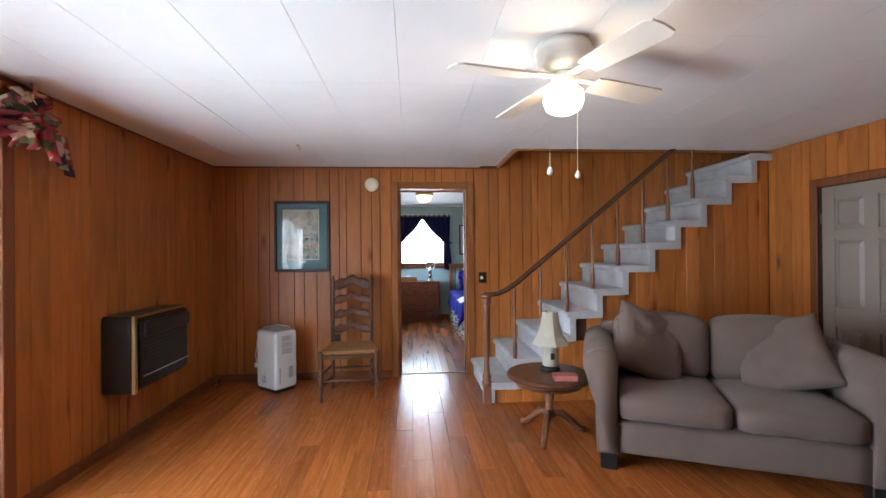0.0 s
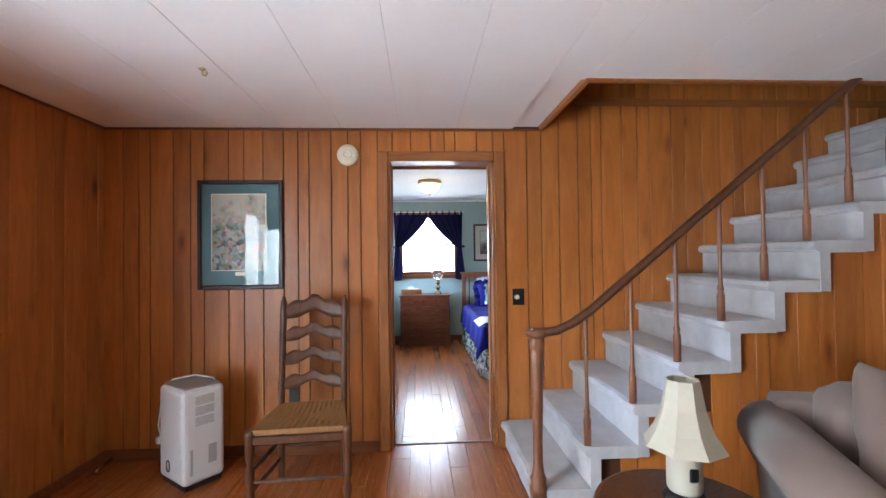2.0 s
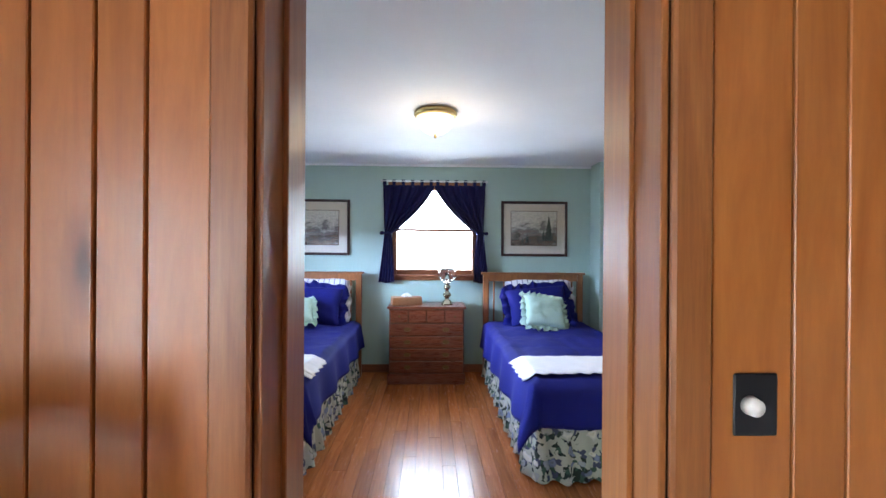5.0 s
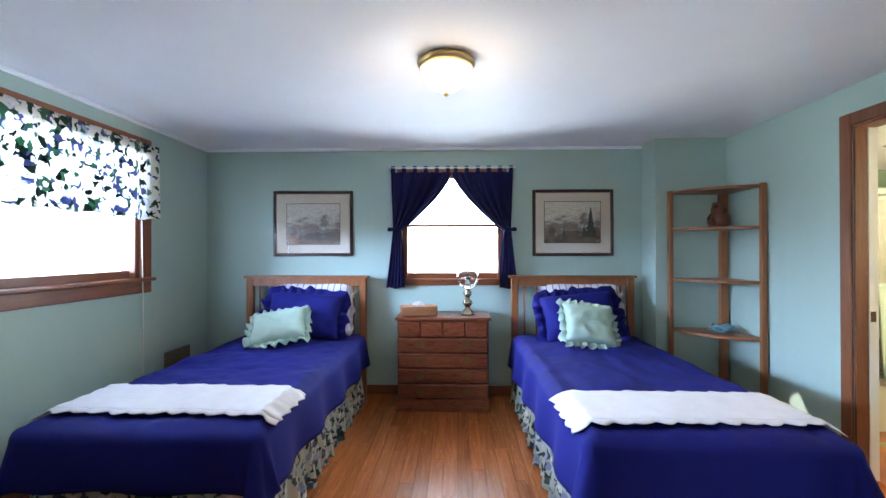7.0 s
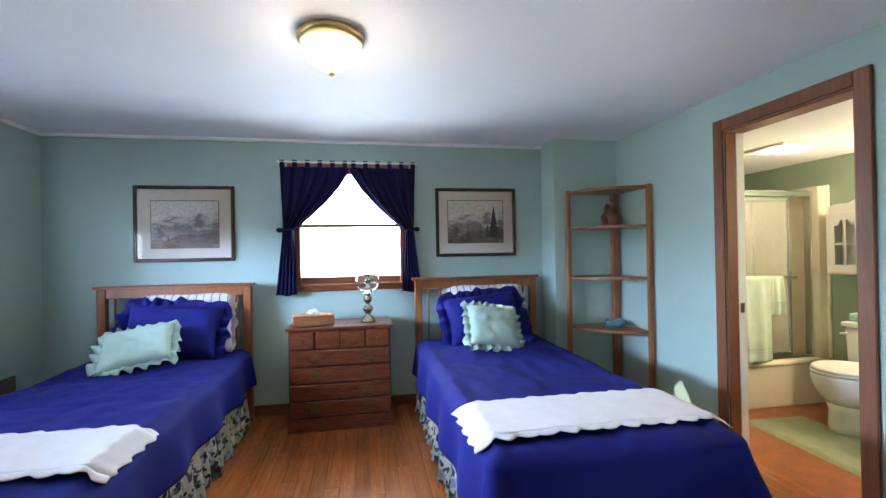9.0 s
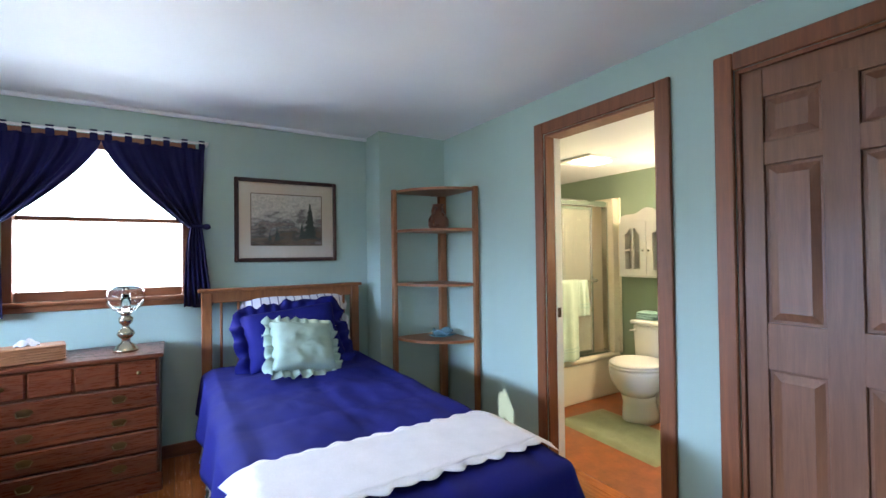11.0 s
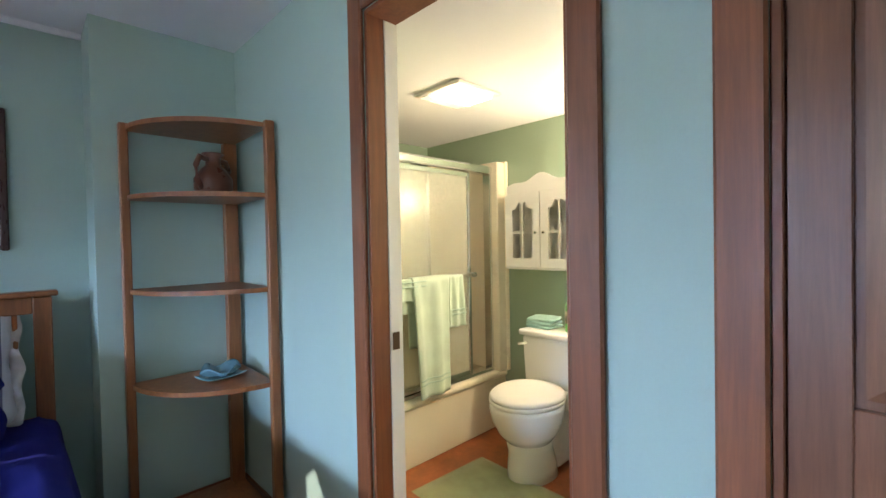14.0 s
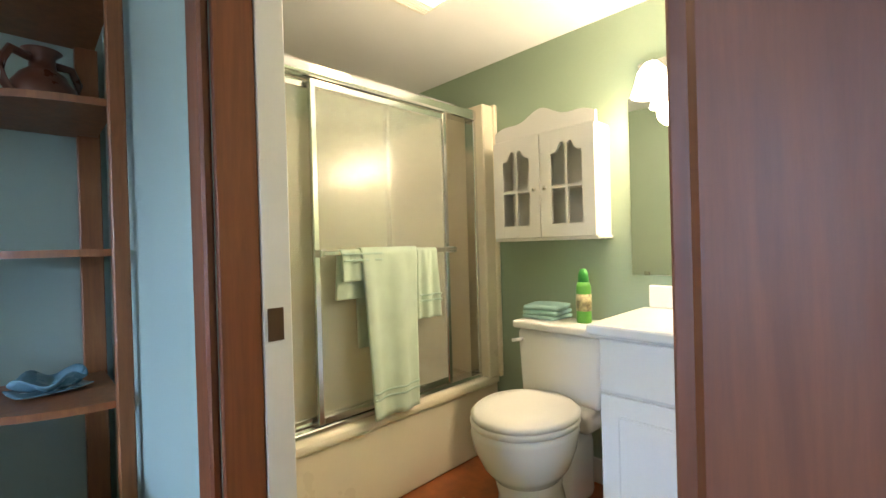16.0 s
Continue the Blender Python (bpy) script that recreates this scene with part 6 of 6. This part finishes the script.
def vanity():
    v = thing("vanity_unit", 4.068, 6.96, 0, -90, "white vanity cabinet with raised-panel doors", "vanity")
    w, dp = 0.80, 0.46
    part("carcass", cube(0.0, -dp, 0.08, w, 0, 0.765, 0.002), WHITE, v)
    part("toe_kick", cube(0.01, -dp + 0.06, 0, w, 0, 0.08), WHITE, v)
    part("false_drawer", cube(0.008, -dp - 0.018, 0.585, w - 0.01, -dp - 0.001, 0.755, 0.004), WHITE, v)
    for k in range(2):
        x0 = 0.008 + k * 0.395
        d = part("door", cube(x0, -dp - 0.018, 0.09, x0 + 0.385, -dp - 0.001, 0.575, 0.003), WHITE, v, "white raised-panel door")
        part("raised_panel", cube(x0 + 0.06, -dp - 0.026, 0.15, x0 + 0.325, -dp - 0.0185, 0.515, 0.007), WHITE, d)
        part("knob", lathe([(0, 0), (0.006, 0), (0.012, 0.014), (0, 0.02)], 12, m=pose(x0 + (0.35 if k == 0 else 0.035), -dp - 0.018, 0.5, 90)), NICKEL, d)
    c = thing("countertop", 4.068, 6.96, 0.766, -90, "white moulded vanity countertop with backsplash", "countertop")
    part("slab", box(bmesh.new(), -0.03, -dp - 0.035, 0, w + 0.02, 0, 0.035, 0.008, 2), PORCELAIN, c)
    part("backsplash", box(bmesh.new(), 0.0, -0.022, 0.036, w + 0.02, 0, 0.125, 0.006, 2), PORCELAIN, c)
    mr = thing("bathroom_mirror", 4.069, 7.03, 0.93, -90, "frameless wall mirror above the vanity", "mirror")
    part("silvered_glass", cube(0, -0.006, 0, 0.80, 0, 0.73, 0.001), MIRROR, mr)
    for x, z in ((0.05, 0.0), (0.05, 0.72)):
        part("clip", cube(x, -0.010, z, x + 0.02, -0.0062, z + 0.015), NICKEL, mr)
    lt = thing("vanity_light", 4.069, 6.84, 1.70, -90, "bar vanity light with frosted glass shades", "wall light")
    part("bar", box(bmesh.new(), -0.14, -0.03, 0.0, 0.5, 0, 0.08, 0.008, 2), NICKEL, lt, "brushed metal back bar")
    for x in (-0.06, 0.17, 0.4):
        part("arm", tube([(x, -0.03, 0.05), (x, -0.09, 0.055), (x, -0.10, 0.03)], 0.008, 8), NICKEL, lt, "", True)
        sh = part("shade", lathe([(0.025, 0.02), (0.05, -0.01), (0.062, -0.06), (0.075, -0.10), (0.07, -0.10), (0.058, -0.06), (0.045, -0.01), (0.02, 0.015), (0.025, 0.02)], 24, m=pose(x, -0.10, 0.02)), GLOW_BATH, lt, "lit frosted bell shade", True)
        sh.visible_shadow = False


vanity()
vf = thing("exhaust_fan_light", 3.30, 7.45, 2.034, 0, "square bathroom exhaust fan with lit lens", "ceiling fan light")
part("cover", box(bmesh.new(), -0.16, -0.16, -0.018, 0.16, 0.16, 0, 0.01, 2), WHITE, vf, "cream plastic cover")
for k in range(5):
    part("grille_slat", cube(-0.14, 0.075 + k * 0.014, -0.024, 0.14, 0.082 + k * 0.014, -0.018), WHITE, vf)
ln = part("lens", box(bmesh.new(), -0.12, -0.13, -0.034, 0.12, 0.05, -0.0185, 0.008, 2), GLOW_BATH, vf, "lit rectangular lens")
ln.visible_shadow = False
rug = thing("bath_rug", 3.29, 7.15, 0.0, -3, "sage green tufted bath rug", "rug")
part("tufted_mat", sheet(30, 44, lambda u, v: Vector(((u - 0.5) * 0.52, (v - 0.5) * 0.86, 0.016 * min(1, 12 * min(u, 1 - u, v, 1 - v)) + 0.002 + 0.003 * noise.noise((u * 30, v * 44, 0)))), 0.0), paint("sage_rug", (0.30, 0.32, 0.18), 0.95, 0.12, 12, 1.0, 240, sheen=0.3), rug, smooth=True)


# ---- boards of walls and floors ----
def board_mesh(w, h, t=0.012, c=0.0025):
    bm = bmesh.new()
    g = 0.0028
    prof = [(g, 0.0), (g, -(t - c)), (g + c, -t), (w - g - c, -t), (w - g, -(t - c)), (w - g, 0.0)]
    lo = [bm.verts.new((x, y, 0)) for x, y in prof]
    hi = [bm.verts.new((x, y, h)) for x, y in prof]
    bm.faces.new(lo)
    bm.faces.new(hi[::-1])
    for i in range(6):
        j = (i + 1) % 6
        bm.faces.new((lo[i], hi[i], hi[j], lo[j]))
    bmesh.ops.recalc_face_normals(bm, faces=bm.faces)
    me = bpy.data.meshes.new("plank")
    bm.to_mesh(me)
    bm.free()
    return me


PLANKS = {}


def plank(parent, w, z0, z1, m, material):
    key = (round(w, 3), round(z1 - z0, 3), material.name)
    if key not in PLANKS:
        PLANKS[key] = board_mesh(*key[:2])
        PLANKS[key].materials.append(material)
    ob = new("plank", PLANKS[key])
    ob.matrix_basis = m @ Matrix.Translation((0, 0, z0))
    ob.parent = parent


WIDTHS = (0.14, 0.10, 0.075, 0.155, 0.115, 0.09, 0.165, 0.105, 0.13)


def panelling(parent, length, at, zfn, breaks=(), start=0):
    """Boards of uneven width side by side; at(s) is the pose of a board that starts s along the wall."""
    s, i = 0.0, start
    marks = sorted([b for b in breaks if 0 < b < length] + [length])
    while s < length - 0.004:
        w = WIDTHS[i % len(WIDTHS)]
        nxt = next(b for b in marks if b > s + 0.004)
        if s + w > nxt - 0.045:
            w = nxt - s
        for z0, z1 in zfn(s + w / 2):
            plank(parent, w, z0, z1, at(s), PANEL)
        s += w
        i += 1


def north_z(s):
    x = LX0 + s
    if DX0 - 0.074 < x < DX1 + 0.074:
        return [(DZ + 0.071, 2.262)]
    return [(0, 2.262)] if x < 0.9 else [(0, 2.439), (2.491, 3.59)]


panelling(wall_north, LX1 + 1.3 - LX0, lambda s: pose(LX0 + s, LY1, 0), north_z, (DX0 - 0.074 - LX0, DX1 + 0.074 - LX0, 0.9 - LX0))
panelling(wall_west, LY1 - LY0 - 0.012, lambda s: pose(LX0, LY0 + s, 0, 0, 0, 90), lambda s: [(GZ + 0.08, 2.262)] if GY0 - 0.08 < LY0 + s < GY1 + 0.08 else [(0, 2.262)], (GY0 - 0.08 - LY0, GY1 + 0.08 - LY0), 3)
panelling(wall_east, 3.68 - LY0, lambda s: pose(LX1, 3.68 - s, 0, 0, 0, -90), lambda s: [(EZ + 0.07, 2.262)] if EY0 - 0.07 < 3.68 - s < EY1 + 0.07 else [(0, 2.262)], (3.68 - EY1 - 0.07, 3.68 - EY0 + 0.07), 5)


def floor_boards(parent, x0, y0, x1, y1, w, n_len, keep=lambda x, y: True):
    i = 0
    x = x0
    shapes = {}
    while x < x1 - 0.003:
        we = min(w, x1 - x)
        y = y0 - n_len * ((i * 0.37) % 1.0)
        while y < y1 - 0.003:
            a, b = max(y, y0), min(y + n_len, y1)
            if b - a > 0.01:
                key = (round(we, 3), round(b - a, 2))
                if key not in shapes:
                    bm = bmesh.new()
                    box(bm, 0.0006, 0.0006, -0.012, we - 0.0006, b - a - 0.0006, 0.0)
                    top = [e for e in bm.edges if e.verts[0].co.z > -0.001 and e.verts[1].co.z > -0.001]
                    bmesh.ops.bevel(bm, geom=top, offset=0.001, segments=1, affect="EDGES")
                    me = bpy.data.meshes.new("floor_board")
                    bm.to_mesh(me)
                    bm.free()
                    me.materials.append(LAMINATE)
                    shapes[key] = me
                ob = new("floor_board", shapes[key])
                ob.location = (x, a, 0)
                ob.parent = parent
            y += n_len
        x += w
        i += 1


floor_boards(floor_living, LX0, LY0, LX1 + 0.02, 4.66, 0.13, 1.29)
floor_boards(floor_bed, BX0, 4.66, 2.6, BY1, 0.083, 1.1)
